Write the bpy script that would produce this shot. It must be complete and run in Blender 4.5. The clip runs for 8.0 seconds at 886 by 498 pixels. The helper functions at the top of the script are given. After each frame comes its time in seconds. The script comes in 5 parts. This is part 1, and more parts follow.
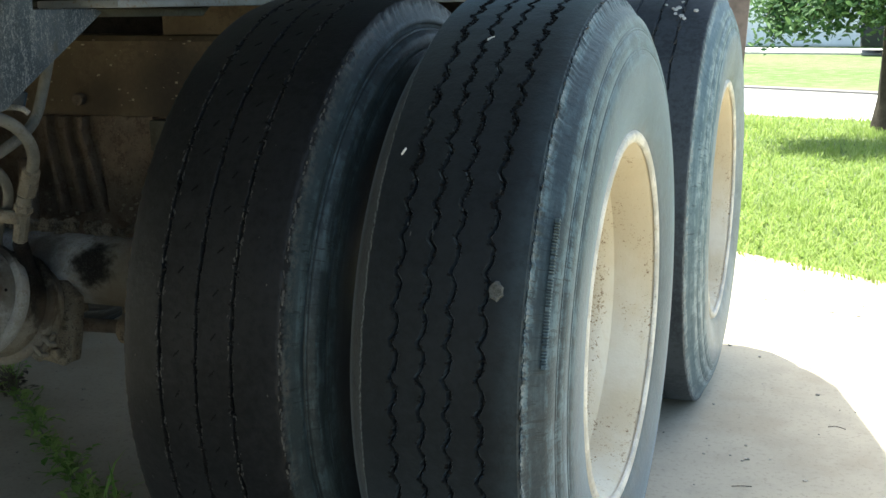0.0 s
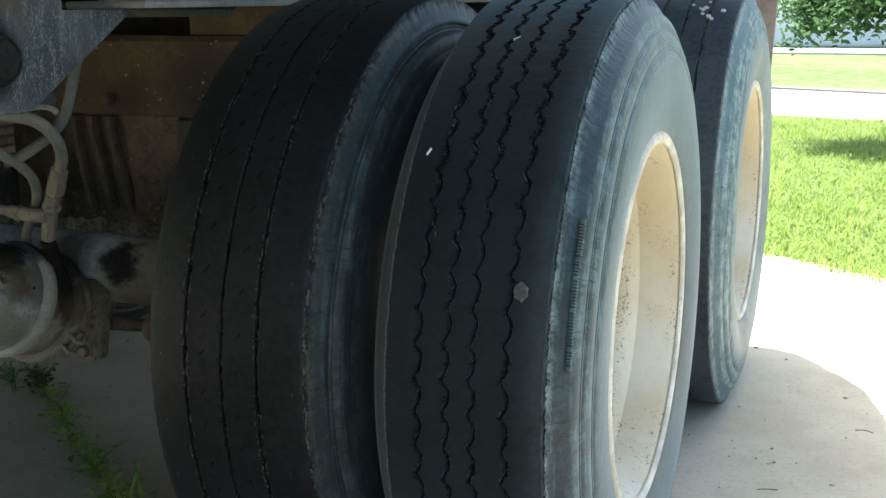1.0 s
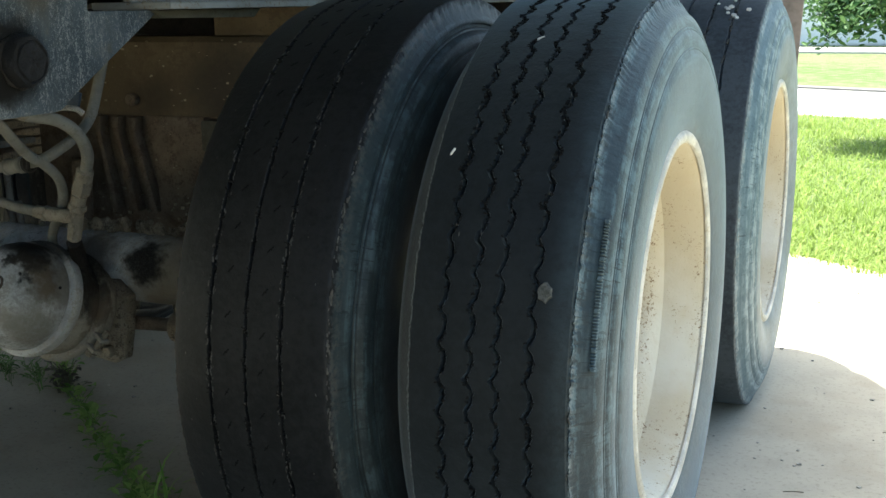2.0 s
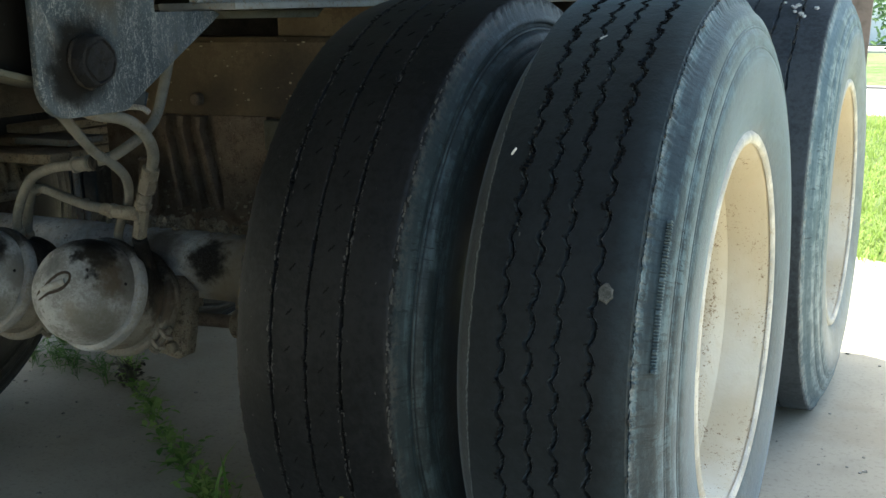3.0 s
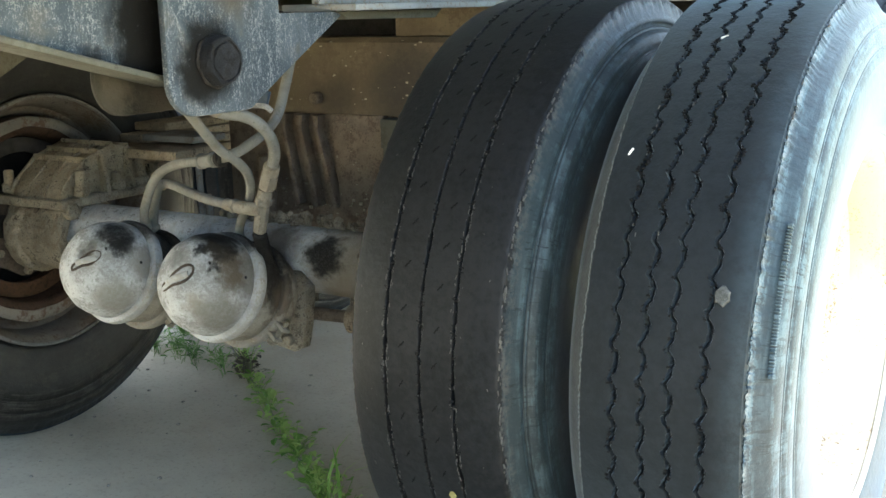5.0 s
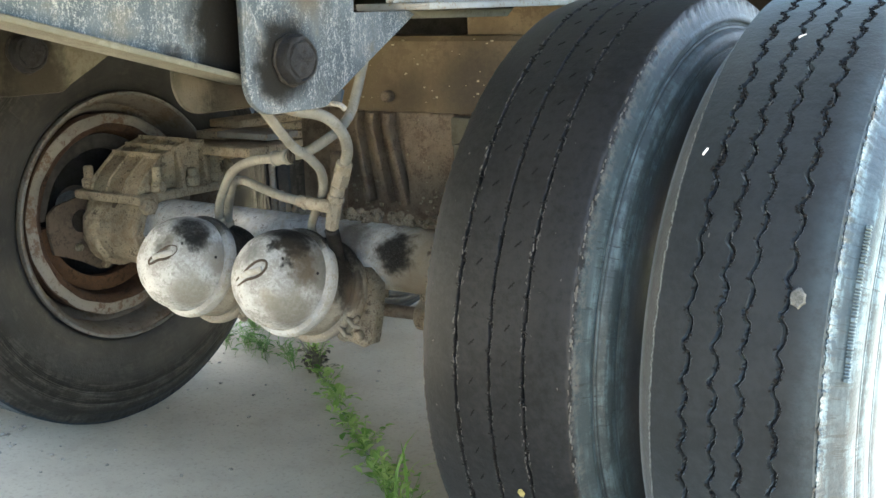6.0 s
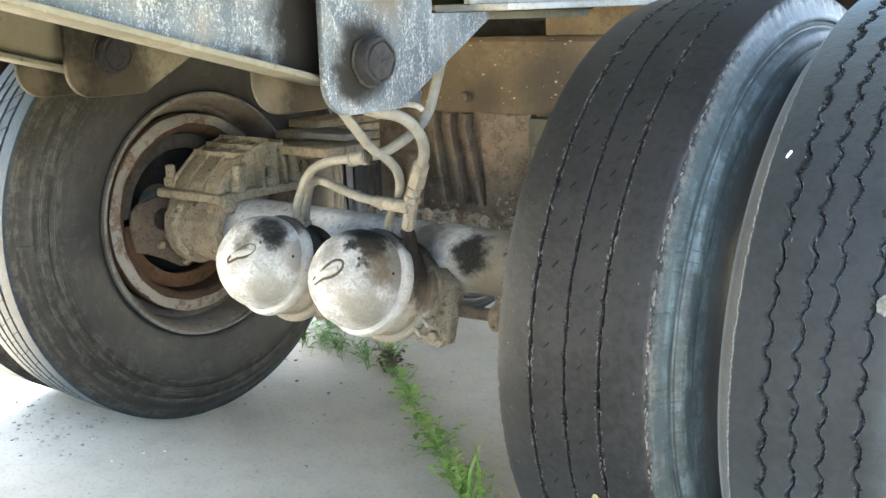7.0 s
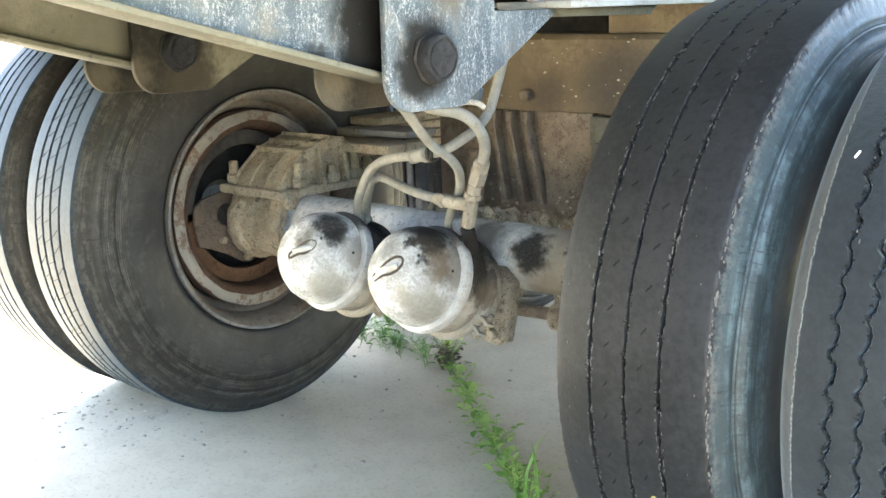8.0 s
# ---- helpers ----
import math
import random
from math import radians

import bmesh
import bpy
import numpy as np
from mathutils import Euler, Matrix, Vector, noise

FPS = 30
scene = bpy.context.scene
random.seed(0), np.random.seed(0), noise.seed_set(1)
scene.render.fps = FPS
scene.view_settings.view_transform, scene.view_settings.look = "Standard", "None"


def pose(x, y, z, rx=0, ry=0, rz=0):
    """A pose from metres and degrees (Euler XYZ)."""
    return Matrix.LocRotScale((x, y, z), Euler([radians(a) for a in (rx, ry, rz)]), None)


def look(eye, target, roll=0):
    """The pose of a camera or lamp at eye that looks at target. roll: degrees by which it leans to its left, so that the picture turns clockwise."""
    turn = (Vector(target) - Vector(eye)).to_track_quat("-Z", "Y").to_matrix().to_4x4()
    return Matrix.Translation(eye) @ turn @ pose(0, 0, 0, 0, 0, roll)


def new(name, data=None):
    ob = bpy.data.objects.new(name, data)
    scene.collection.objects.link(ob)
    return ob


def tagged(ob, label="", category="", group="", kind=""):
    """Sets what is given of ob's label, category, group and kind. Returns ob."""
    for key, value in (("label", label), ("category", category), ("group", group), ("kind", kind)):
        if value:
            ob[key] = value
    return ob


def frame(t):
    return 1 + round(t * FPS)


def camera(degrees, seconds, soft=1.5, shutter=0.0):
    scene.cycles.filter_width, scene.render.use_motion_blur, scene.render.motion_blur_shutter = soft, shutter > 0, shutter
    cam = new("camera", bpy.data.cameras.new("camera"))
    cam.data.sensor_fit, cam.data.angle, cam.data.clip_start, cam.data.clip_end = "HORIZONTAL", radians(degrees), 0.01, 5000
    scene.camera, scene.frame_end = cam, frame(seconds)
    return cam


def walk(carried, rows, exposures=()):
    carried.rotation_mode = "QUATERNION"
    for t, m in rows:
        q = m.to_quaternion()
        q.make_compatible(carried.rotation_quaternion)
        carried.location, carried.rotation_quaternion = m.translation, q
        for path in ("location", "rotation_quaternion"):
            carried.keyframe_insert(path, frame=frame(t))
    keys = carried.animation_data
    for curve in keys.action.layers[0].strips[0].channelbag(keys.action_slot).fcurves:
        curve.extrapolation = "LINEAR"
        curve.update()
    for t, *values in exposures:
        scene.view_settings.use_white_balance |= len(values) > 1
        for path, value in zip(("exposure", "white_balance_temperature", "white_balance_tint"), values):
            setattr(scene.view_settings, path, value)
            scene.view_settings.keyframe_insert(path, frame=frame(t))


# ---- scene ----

# The camera: held at one spot beside the trailer and turned to the left.
cam = camera(43.95, 8.0)
PATH = [
    (0.0, -0.0032, -0.0011, 1.0100, 20.279, -12.855, -0.521),
    (0.5, -0.0032, 0.0002, 1.0100, 21.067, -12.842, -0.551),
    (1.0, -0.0036, -0.0005, 1.0100, 21.599, -12.833, -0.568),
    (1.2, -0.0036, -0.0005, 1.0100, 21.660, -12.830, -0.575),
    (2.3, -0.0052, 0.0024, 1.0092, 23.590, -12.790, -0.900),
    (2.5, -0.0053, 0.0026, 1.0090, 24.154, -12.779, -0.953),
    (3.0, -0.0061, 0.0022, 1.0085, 26.032, -12.747, -1.032),
    (3.5, -0.0075, 0.0012, 1.0085, 27.502, -12.718, -1.115),
    (4.0, -0.0083, 0.0006, 1.0080, 28.882, -12.662, -1.158),
    (4.2, -0.0084, -0.0010, 1.0080, 29.378, -12.655, -1.175),
    (5.3, -0.0062, -0.0150, 1.0098, 32.660, -12.660, -1.360),
    (5.5, -0.0061, -0.0175, 1.0102, 33.115, -12.693, -1.382),
    (6.0, -0.0085, -0.0217, 1.0113, 35.401, -12.659, -1.451),
    (6.5, -0.0110, -0.0193, 1.0123, 37.988, -12.602, -1.603),
    (7.0, -0.0118, -0.0178, 1.0121, 39.435, -12.540, -1.722),
    (7.5, -0.0128, -0.0163, 1.0124, 40.948, -12.547, -1.734),
    (8.0, -0.0135, -0.0194, 1.0111, 42.559, -12.537, -1.731),
]
EXPOSURES = [(0.0, 1.94, 6220, -2), (1.0, 1.99, 6170, -2), (2.5, 1.98, 6170, -3), (3.0, 2.01, 6170, -3), (3.5, 3.06, 6170, -2), (4.0, 3.3, 6270, 0), (5.5, 3.94, 6420, 2), (6.5, 4.56, 6620, 6), (7.0, 4.86, 6480, 6), (8.0, 4.95, 6390, 5)]
walk(cam, [(t, pose(x, y, z, 90 + pitch, 0, yaw) @ pose(0, 0, 0, 0, 0, roll)) for t, x, y, z, yaw, pitch, roll in PATH], EXPOSURES)

# ---- light: high summer sun and sky ----
SUN_EL, SUN_AZ = radians(72), radians(-35)  # azimuth from +y towards +x
world = bpy.data.worlds.new("world")
scene.world = world
world.use_nodes = True
wn = world.node_tree.nodes
sky = wn.new("ShaderNodeTexSky")
sky.sky_type, sky.sun_disc, sky.sun_elevation, sky.sun_rotation = "NISHITA", False, SUN_EL, SUN_AZ
world.node_tree.links.new(sky.outputs[0], wn["Background"].inputs[0])
sky.dust_density = 4.0
wn["Background"].inputs[1].default_value = 0.15
sun_data = bpy.data.lights.new("sun", "SUN")
sun_data.energy, sun_data.angle, sun_data.color = 5.0, radians(0.53), (1, 0.95, 0.87)
sun = new("sun", sun_data)
toward = Vector((math.cos(SUN_EL) * math.sin(SUN_AZ), math.cos(SUN_EL) * math.cos(SUN_AZ), math.sin(SUN_EL)))
sun.matrix_world = look((0, 0, 30), Vector((0, 0, 30)) - toward)


# ---- materials ----
class Nodes:
    """A small writer of node materials."""

    def __init__(self, name):
        self.m = bpy.data.materials.new(name)
        self.m.use_nodes = True
        self.t = self.m.node_tree
        self.bsdf = self.t.nodes["Principled BSDF"]
        self.bsdf.inputs["Specular IOR Level"].default_value = 0.15
        self.coord = self.t.nodes.new("ShaderNodeTexCoord").outputs["Object"]

    def link(self, a, b):
        self.t.links.new(a, b)

    def noise(self, scale, detail=5, rough=0.6, vector=None, stretch=None):
        n = self.t.nodes.new("ShaderNodeTexNoise")
        n.inputs["Scale"].default_value, n.inputs["Detail"].default_value, n.inputs["Roughness"].default_value = scale, detail, rough
        v = vector or self.coord
        if stretch:
            mp = self.t.nodes.new("ShaderNodeMapping")
            mp.inputs["Scale"].default_value = stretch
            self.link(v, mp.inputs[0])
            v = mp.outputs[0]
        self.link(v, n.inputs["Vector"])
        return n.outputs["Fac"]

    def voronoi(self, scale, feature="F1"):
        n = self.t.nodes.new("ShaderNodeTexVoronoi")
        n.feature = feature
        n.inputs["Scale"].default_value = scale
        self.link(self.coord, n.inputs["Vector"])
        return n.outputs["Distance"]

    def band(self, value, lo, hi):
        n = self.t.nodes.new("ShaderNodeMapRange")
        n.interpolation_type = "SMOOTHSTEP"
        n.inputs[1].default_value, n.inputs[2].default_value = lo, hi
        self.link(value, n.inputs[0])
        return n.outputs[0]

    def math(self, op, a, b=0.0):
        n = self.t.nodes.new("ShaderNodeMath")
        n.operation = op
        for i, v in enumerate((a, b)):
            if isinstance(v, (int, float)):
                n.inputs[i].default_value = v
            else:
                self.link(v, n.inputs[i])
        return n.outputs[0]

    def mix(self, fac, a, b):
        n = self.t.nodes.new("ShaderNodeMix")
        n.data_type = "RGBA"
        for i, v in ((0, fac), (6, a), (7, b)):
            if isinstance(v, (int, float)):
                n.inputs[i].default_value = v
            elif isinstance(v, tuple):
                n.inputs[i].default_value = (*v, 1)
            else:
                self.link(v, n.inputs[i])
        return n.outputs[2]

    def radius(self):
        """Distance from the object's x axis."""
        sep = self.t.nodes.new("ShaderNodeSeparateXYZ")
        self.link(self.coord, sep.inputs[0])
        yy, zz = self.math("MULTIPLY", sep.outputs[1], sep.outputs[1]), self.math("MULTIPLY", sep.outputs[2], sep.outputs[2])
        return self.math("SQRT", self.math("ADD", yy, zz))

    def polar(self):
        """Distance from the object's x axis, angle round it and place along it, as a vector."""
        sep, out = self.t.nodes.new("ShaderNodeSeparateXYZ"), self.t.nodes.new("ShaderNodeCombineXYZ")
        self.link(self.coord, sep.inputs[0])
        self.link(self.radius(), out.inputs[0])
        self.link(self.math("ARCTAN2", sep.outputs[2], sep.outputs[1]), out.inputs[1])
        self.link(sep.outputs[0], out.inputs[2])
        return out.outputs[0]

    def axis(self, n):
        sep = self.t.nodes.new("ShaderNodeSeparateXYZ")
        self.link(self.coord, sep.inputs[0])
        return sep.outputs[n]

    def near(self, point, lo, hi, wobble=0.0, scale=30):
        """1 within lo metres of a point of the object, fading to 0 at hi, with a ragged edge."""
        n = self.t.nodes.new("ShaderNodeVectorMath")
        n.operation = "DISTANCE"
        self.link(self.coord, n.inputs[0])
        n.inputs[1].default_value = point
        d = n.outputs["Value"]
        if wobble:
            d = self.math("ADD", d, self.math("MULTIPLY", self.math("SUBTRACT", self.noise(scale, 5), 0.5), wobble))
        return self.band(d, hi, lo)

    def random(self):
        return self.t.nodes.new("ShaderNodeObjectInfo").outputs["Random"]

    def island(self):
        return self.t.nodes.new("ShaderNodeNewGeometry").outputs["Random Per Island"]

    def done(self, color, rough=0.8, bump=None, strength=0.3, metal=0.0, dist=0.01):
        for key, v in (("Base Color", color), ("Roughness", rough), ("Metallic", metal)):
            if isinstance(v, tuple):
                self.bsdf.inputs[key].default_value = (*v, 1)
            elif isinstance(v, (int, float)):
                self.bsdf.inputs[key].default_value = v
            else:
                self.link(v, self.bsdf.inputs[key])
        if bump is not None:
            b = self.t.nodes.new("ShaderNodeBump")
            b.inputs["Strength"].default_value, b.inputs["Distance"].default_value = strength, dist
            self.link(bump, b.inputs["Height"])
            self.link(b.outputs[0], self.bsdf.inputs["Normal"])
        return self.m


def plain(name, base, spread=0.25, scale=20, rough=0.8, metal=0.0, bump=0.2):
    n = Nodes(name)
    a, b = n.noise(scale), n.noise(scale * 8)
    lo, hi = tuple(c * (1 - spread) for c in base), tuple(min(1, c * (1 + spread)) for c in base)
    f = n.math("ADD", n.math("MULTIPLY", a, 0.6), n.math("MULTIPLY", b, 0.4))
    return n.done(n.mix(n.band(f, 0.35, 0.65), lo, hi), rough, b, bump, metal, 0.004)


def tread_rubber(name, shoulder, deep, mid_tone, chalk, tread_a, tread_b, fleck_tone, back, scuff=0.006, dark_rim=0.0, sheen=0.03, cracks=0.61):
    """Rubber: worn tread, weathered sidewalls with rubbed streaks and cracks, pale torn flecks along the shoulder, given as the tread's half-width."""
    n = Nodes(name)
    r, x, polar = n.radius(), n.axis(0), n.polar()
    across = n.math("ABSOLUTE", x)
    big, blot, fine, grit = n.noise(5, 4), n.noise(30, 7, 0.75), n.noise(95, 5, 0.65), n.noise(260, 3)
    streak = n.noise(1, 5, 0.65, polar, (160, 5, 20))
    teeth = n.noise(1, 4, 0.7, polar, (130, 80, 60))
    crack = n.noise(1, 3, 0.6, polar, (55, 110, 10))
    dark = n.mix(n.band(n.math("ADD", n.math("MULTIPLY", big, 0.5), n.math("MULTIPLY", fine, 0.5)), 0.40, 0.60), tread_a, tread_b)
    dark = n.mix(n.math("MULTIPLY", n.band(streak, 0.55, 0.72), 0.35), dark, tuple(v * 1.5 for v in tread_b))
    # The right rib's sky sheen is put into the tread colour as a paler tone.
    if sheen > 0.1:
        skylit = n.math("MULTIPLY", n.band(x, 0.060, 0.100), n.band(blot, 0.30, 0.66))
        dark = n.mix(n.math("MULTIPLY", skylit, 0.30), dark, mid_tone)
    side = n.mix(n.band(n.math("ADD", n.math("MULTIPLY", blot, 0.6), n.math("MULTIPLY", streak, 0.4)), 0.46, 0.56), deep, mid_tone)
    side = n.mix(n.math("MULTIPLY", n.band(n.math("ADD", n.math("MULTIPLY", streak, 0.6), n.math("MULTIPLY", blot, 0.4)), 0.52, 0.62), 0.8), side, chalk)
    # Ring below the shoulder darkened in the colour like a shaded groove.
    groove = n.math("MULTIPLY", n.band(r, 0.476, 0.482), n.band(r, 0.496, 0.490))
    side = n.mix(n.math("MULTIPLY", groove, 0.7), side, deep)
    flat = n.band(r, 0.425, 0.395)
    grey = sum(mid_tone) / 3
    tint = (mid_tone[2] - mid_tone[0]) * 0.2
    bare = n.mix(n.band(big, 0.38, 0.62), tuple((grey + v) * 0.75 for v in (-tint, 0, tint)), tuple((grey + v) * 1.1 for v in (-tint, 0, tint)))
    smear = n.noise(1, 5, 0.6, polar, (40, 5, 8))
    bare = n.mix(n.math("MULTIPLY", n.band(smear, 0.48, 0.64), 0.55), bare, (grey * 0.78, grey * 0.70, grey * 0.63))
    bare = n.mix(n.math("MULTIPLY", n.band(n.math("ADD", n.math("MULTIPLY", smear, 0.5), n.math("MULTIPLY", blot, 0.5)), 0.54, 0.62), 0.45), bare, chalk)
    side = n.mix(n.math("MULTIPLY", flat, 0.8), side, bare)
    ticks = n.math("MULTIPLY", n.math("MULTIPLY", n.band(crack, cracks, cracks + 0.05), n.band(big, 0.40, 0.60)), n.band(r, 0.42, 0.44))
    line_tone = tuple(v * 0.35 for v in deep)
    side = n.mix(n.math("MULTIPLY", ticks, 0.8), side, line_tone)
    # Shade of the moulded ring creases, put into the colour at their radii.
    for line in (0.4262, 0.4302, 0.4557, 0.4597):
        off = n.math("ABSOLUTE", n.math("SUBTRACT", r, line))
        side = n.mix(n.math("MULTIPLY", n.band(off, 0.0011, 0.0005), 0.85), side, line_tone)
    back_tone = n.mix(n.band(blot, 0.4, 0.6), tuple(v * 0.7 for v in back), back)
    side = n.mix(n.band(x, -0.07, -0.09), side, back_tone)
    # Pale line puts the lit tread edge of the inward side into the colour.
    lit_edge = n.band(n.math("ABSOLUTE", n.math("SUBTRACT", across, shoulder + 0.002)), 0.0022, 0.0008)
    side = n.mix(n.math("MULTIPLY", lit_edge, n.math("MULTIPLY", n.band(x, -0.07, -0.09), 0.75)), side, tuple(v * 2.2 for v in back))
    edge = n.math("ADD", across, n.math("MULTIPLY", n.math("SUBTRACT", n.math("ADD", n.math("MULTIPLY", teeth, 0.6), n.math("MULTIPLY", fine, 0.4)), 0.5), 0.007))
    wall = n.band(edge, shoulder - 0.0006, shoulder + 0.0012)
    if dark_rim:
        rim_zone = n.band(n.math("ADD", r, n.math("MULTIPLY", n.math("SUBTRACT", blot, 0.5), 0.010)), dark_rim - 0.003, dark_rim + 0.003)
        side = n.mix(n.math("MULTIPLY", rim_zone, 0.55), side, tuple(v * 2.2 for v in tread_b))
    color = n.mix(wall, dark, side)
    worn = n.math("ADD", n.math("MULTIPLY", teeth, 0.5), n.math("MULTIPLY", fine, 0.5))
    fleck = n.math("MULTIPLY", n.math("MULTIPLY", wall, n.band(edge, shoulder + scuff, shoulder + scuff * 0.4)), n.math("MULTIPLY", n.band(worn, 0.46, 0.54), n.band(blot, 0.38, 0.60)))
    color = n.mix(n.math("MULTIPLY", fleck, 0.85), color, fleck_tone)
    color = n.mix(n.math("MULTIPLY", n.band(grit, 0.70, 0.78), 0.3), color, tuple(v * 3 for v in tread_b))
    n.link(n.math("ADD", 0.20, n.math("MULTIPLY", n.band(n.math("ADD", n.math("MULTIPLY", big, 0.5), n.math("MULTIPLY", fine, 0.5)), 0.32, 0.68), 0.08)), n.bsdf.inputs["Specular IOR Level"])
    n.link(n.math("MULTIPLY", n.math("MAXIMUM", n.band(r, 0.5035, 0.5085), wall), sheen), n.bsdf.inputs["Sheen Weight"])
    n.bsdf.inputs["Sheen Tint"].default_value = (0.72, 0.90, 1.0, 1)
    n.bsdf.inputs["Sheen Roughness"].default_value = 0.45
    gloss = n.math("SUBTRACT", n.math("ADD", 0.45, n.math("ADD", n.math("MULTIPLY", fine, 0.22), n.math("MULTIPLY", blot, 0.10))), n.math("MULTIPLY", wall, 0.08))
    return n.done(color, gloss, n.math("ADD", fine, n.math("ADD", grit, n.math("MULTIPLY", worn, 1.5))), 0.15, 0, 0.003)


OLIVE = (0.066, 0.062, 0.056)
# Sidewalls bluer and paler than the near-black treads: skylight put into the colour.
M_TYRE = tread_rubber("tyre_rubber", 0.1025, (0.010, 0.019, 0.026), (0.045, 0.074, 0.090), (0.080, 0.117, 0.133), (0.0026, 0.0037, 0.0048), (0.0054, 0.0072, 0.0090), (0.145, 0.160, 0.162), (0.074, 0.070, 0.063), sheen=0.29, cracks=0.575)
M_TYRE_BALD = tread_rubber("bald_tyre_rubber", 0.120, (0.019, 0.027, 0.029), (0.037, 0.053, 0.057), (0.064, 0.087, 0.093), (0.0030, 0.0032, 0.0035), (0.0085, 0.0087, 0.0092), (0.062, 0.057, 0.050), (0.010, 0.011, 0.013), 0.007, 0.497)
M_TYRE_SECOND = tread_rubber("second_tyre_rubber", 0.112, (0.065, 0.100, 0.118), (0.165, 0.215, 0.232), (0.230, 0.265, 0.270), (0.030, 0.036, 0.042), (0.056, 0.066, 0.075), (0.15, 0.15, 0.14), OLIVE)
# Sky's blue is put into this tread; the sidewall keeps its dusty brown.
M_TYRE_DUSTY = tread_rubber("tyre_rubber_dusty", 0.098, (0.0165, 0.0146, 0.0120), (0.038, 0.0343, 0.0287), (0.060, 0.0545, 0.0462), (0.0085, 0.0150, 0.0225), (0.016, 0.0262, 0.0370), (0.030, 0.027, 0.023), (0.02, 0.018, 0.015))
# Dark rubber that stands for the shade in slits and tears.
M_SLIT_SHADE = plain("slit_shade_rubber", (0.0062, 0.0060, 0.006), 0.2, 60, 0.9)
M_PEBBLE = plain("pebble", (0.33, 0.30, 0.25), 0.5, 60, 0.95)
M_RAISED = plain("raised_rubber", (0.088, 0.120, 0.134), 0.35, 60, 0.7)
M_GRIT = plain("pale_grit", (0.075, 0.072, 0.066), 0.35, 90, 0.95)


def grimy(name, paint, dirt, dark, stains=(), scale=14, amount=0.5, rough=0.8, relief=0.5, pits=0.0):
    """Dirty metal: paint under caked dirt in patches, dark pits and pale grains, grease and painted shade at (point,
    inner, outer, tone).
    """
    n = Nodes(name)
    a, b, c, d = n.noise(scale, 7, 0.7), n.noise(scale * 6, 6, 0.75), n.noise(scale * 0.4, 4), n.noise(300, 3)
    ab = n.math("ADD", n.math("MULTIPLY", a, 0.55), n.math("MULTIPLY", b, 0.45))
    col = n.mix(n.band(c, 0.38, 0.62), paint, tuple(v * 0.7 for v in paint))
    col = n.mix(n.math("MULTIPLY", n.band(ab, 0.60 - 0.2 * amount, 0.68 - 0.2 * amount), 0.85), col, dirt)
    col = n.mix(n.math("MULTIPLY", n.band(n.math("SUBTRACT", 1.0, ab), 0.56 - pits, 0.66 - pits), 0.8), col, dark)
    col = n.mix(n.math("MULTIPLY", n.band(d, 0.62, 0.72), 0.35), col, tuple(min(1, v * 1.8) for v in paint))
    for point, lo, hi, tone in stains:
        thick = n.math("MINIMUM", n.math("ADD", 0.55, n.math("MULTIPLY", b, 0.75)), 0.95)
        col = n.mix(n.math("MULTIPLY", n.near(point, lo * 0.7, hi * 1.05, 0.06, 48), thick), col, tone)
    return n.done(col, n.math("ADD", rough - 0.12, n.math("MULTIPLY", b, 0.25)), n.math("ADD", n.math("MULTIPLY", a, 1.5), n.math("ADD", b, n.math("MULTIPLY", d, 0.5))), relief, 0, 0.005)


def painted(name, paint, rust, amount, dirt=(0.16, 0.12, 0.08), scale=9, rough=0.55, chips=60):
    """Old paint with grime and rust showing through."""
    n = Nodes(name)
    a, b, c = n.noise(scale), n.noise(chips, 6, 0.7), n.noise(scale * 0.5, 3)
    col = n.mix(n.band(a, 0.3, 0.7), paint, tuple(v * 0.72 for v in paint))
    col = n.mix(n.math("MULTIPLY", n.band(c, 0.42, 0.68), 0.75), col, dirt)
    spots = n.band(n.math("ADD", n.math("MULTIPLY", a, 0.35), n.math("MULTIPLY", b, 0.65)), 0.62 - amount * 0.25, 0.66 - amount * 0.22)
    col = n.mix(spots, col, rust)
    return n.done(col, n.math("ADD", rough - 0.1, n.math("MULTIPLY", b, 0.3)), n.math("ADD", b, n.math("MULTIPLY", spots, -0.6)), 0.35, 0, 0.003)


def rim_paint(name):
    """Cream paint, dusty tan in patches, with fine rust specks crowding together and a few smears."""
    n = Nodes(name)
    a, b, c, d, e = n.noise(3.5, 4), n.noise(110, 5, 0.7), n.noise(260, 4, 0.7), n.noise(9, 5), n.noise(24, 6, 0.7, None, (1, 1, 0.25))
    col = n.mix(n.band(a, 0.35, 0.65), (0.555, 0.515, 0.425), (0.45, 0.38, 0.265))
    col = n.mix(n.math("MULTIPLY", n.band(e, 0.52, 0.68), 0.45), col, (0.46, 0.37, 0.25))
    well = n.math("MULTIPLY", n.band(n.axis(0), 0.055, 0.040), 0.085)
    crowd = n.math("SUBTRACT", n.math("ADD", well, n.math("MULTIPLY", n.band(d, 0.38, 0.62), 0.09)), 0.02)
    col = n.mix(n.math("MULTIPLY", n.band(n.math("ADD", b, crowd), 0.665, 0.70), 0.9), col, (0.16, 0.10, 0.055))
    col = n.mix(n.math("MULTIPLY", n.band(n.math("ADD", c, crowd), 0.66, 0.70), 0.8), col, (0.20, 0.13, 0.075))
    return n.done(col, n.math("ADD", 0.45, n.math("MULTIPLY", b, 0.3)), n.math("ADD", b, e), 0.3, 0, 0.003)


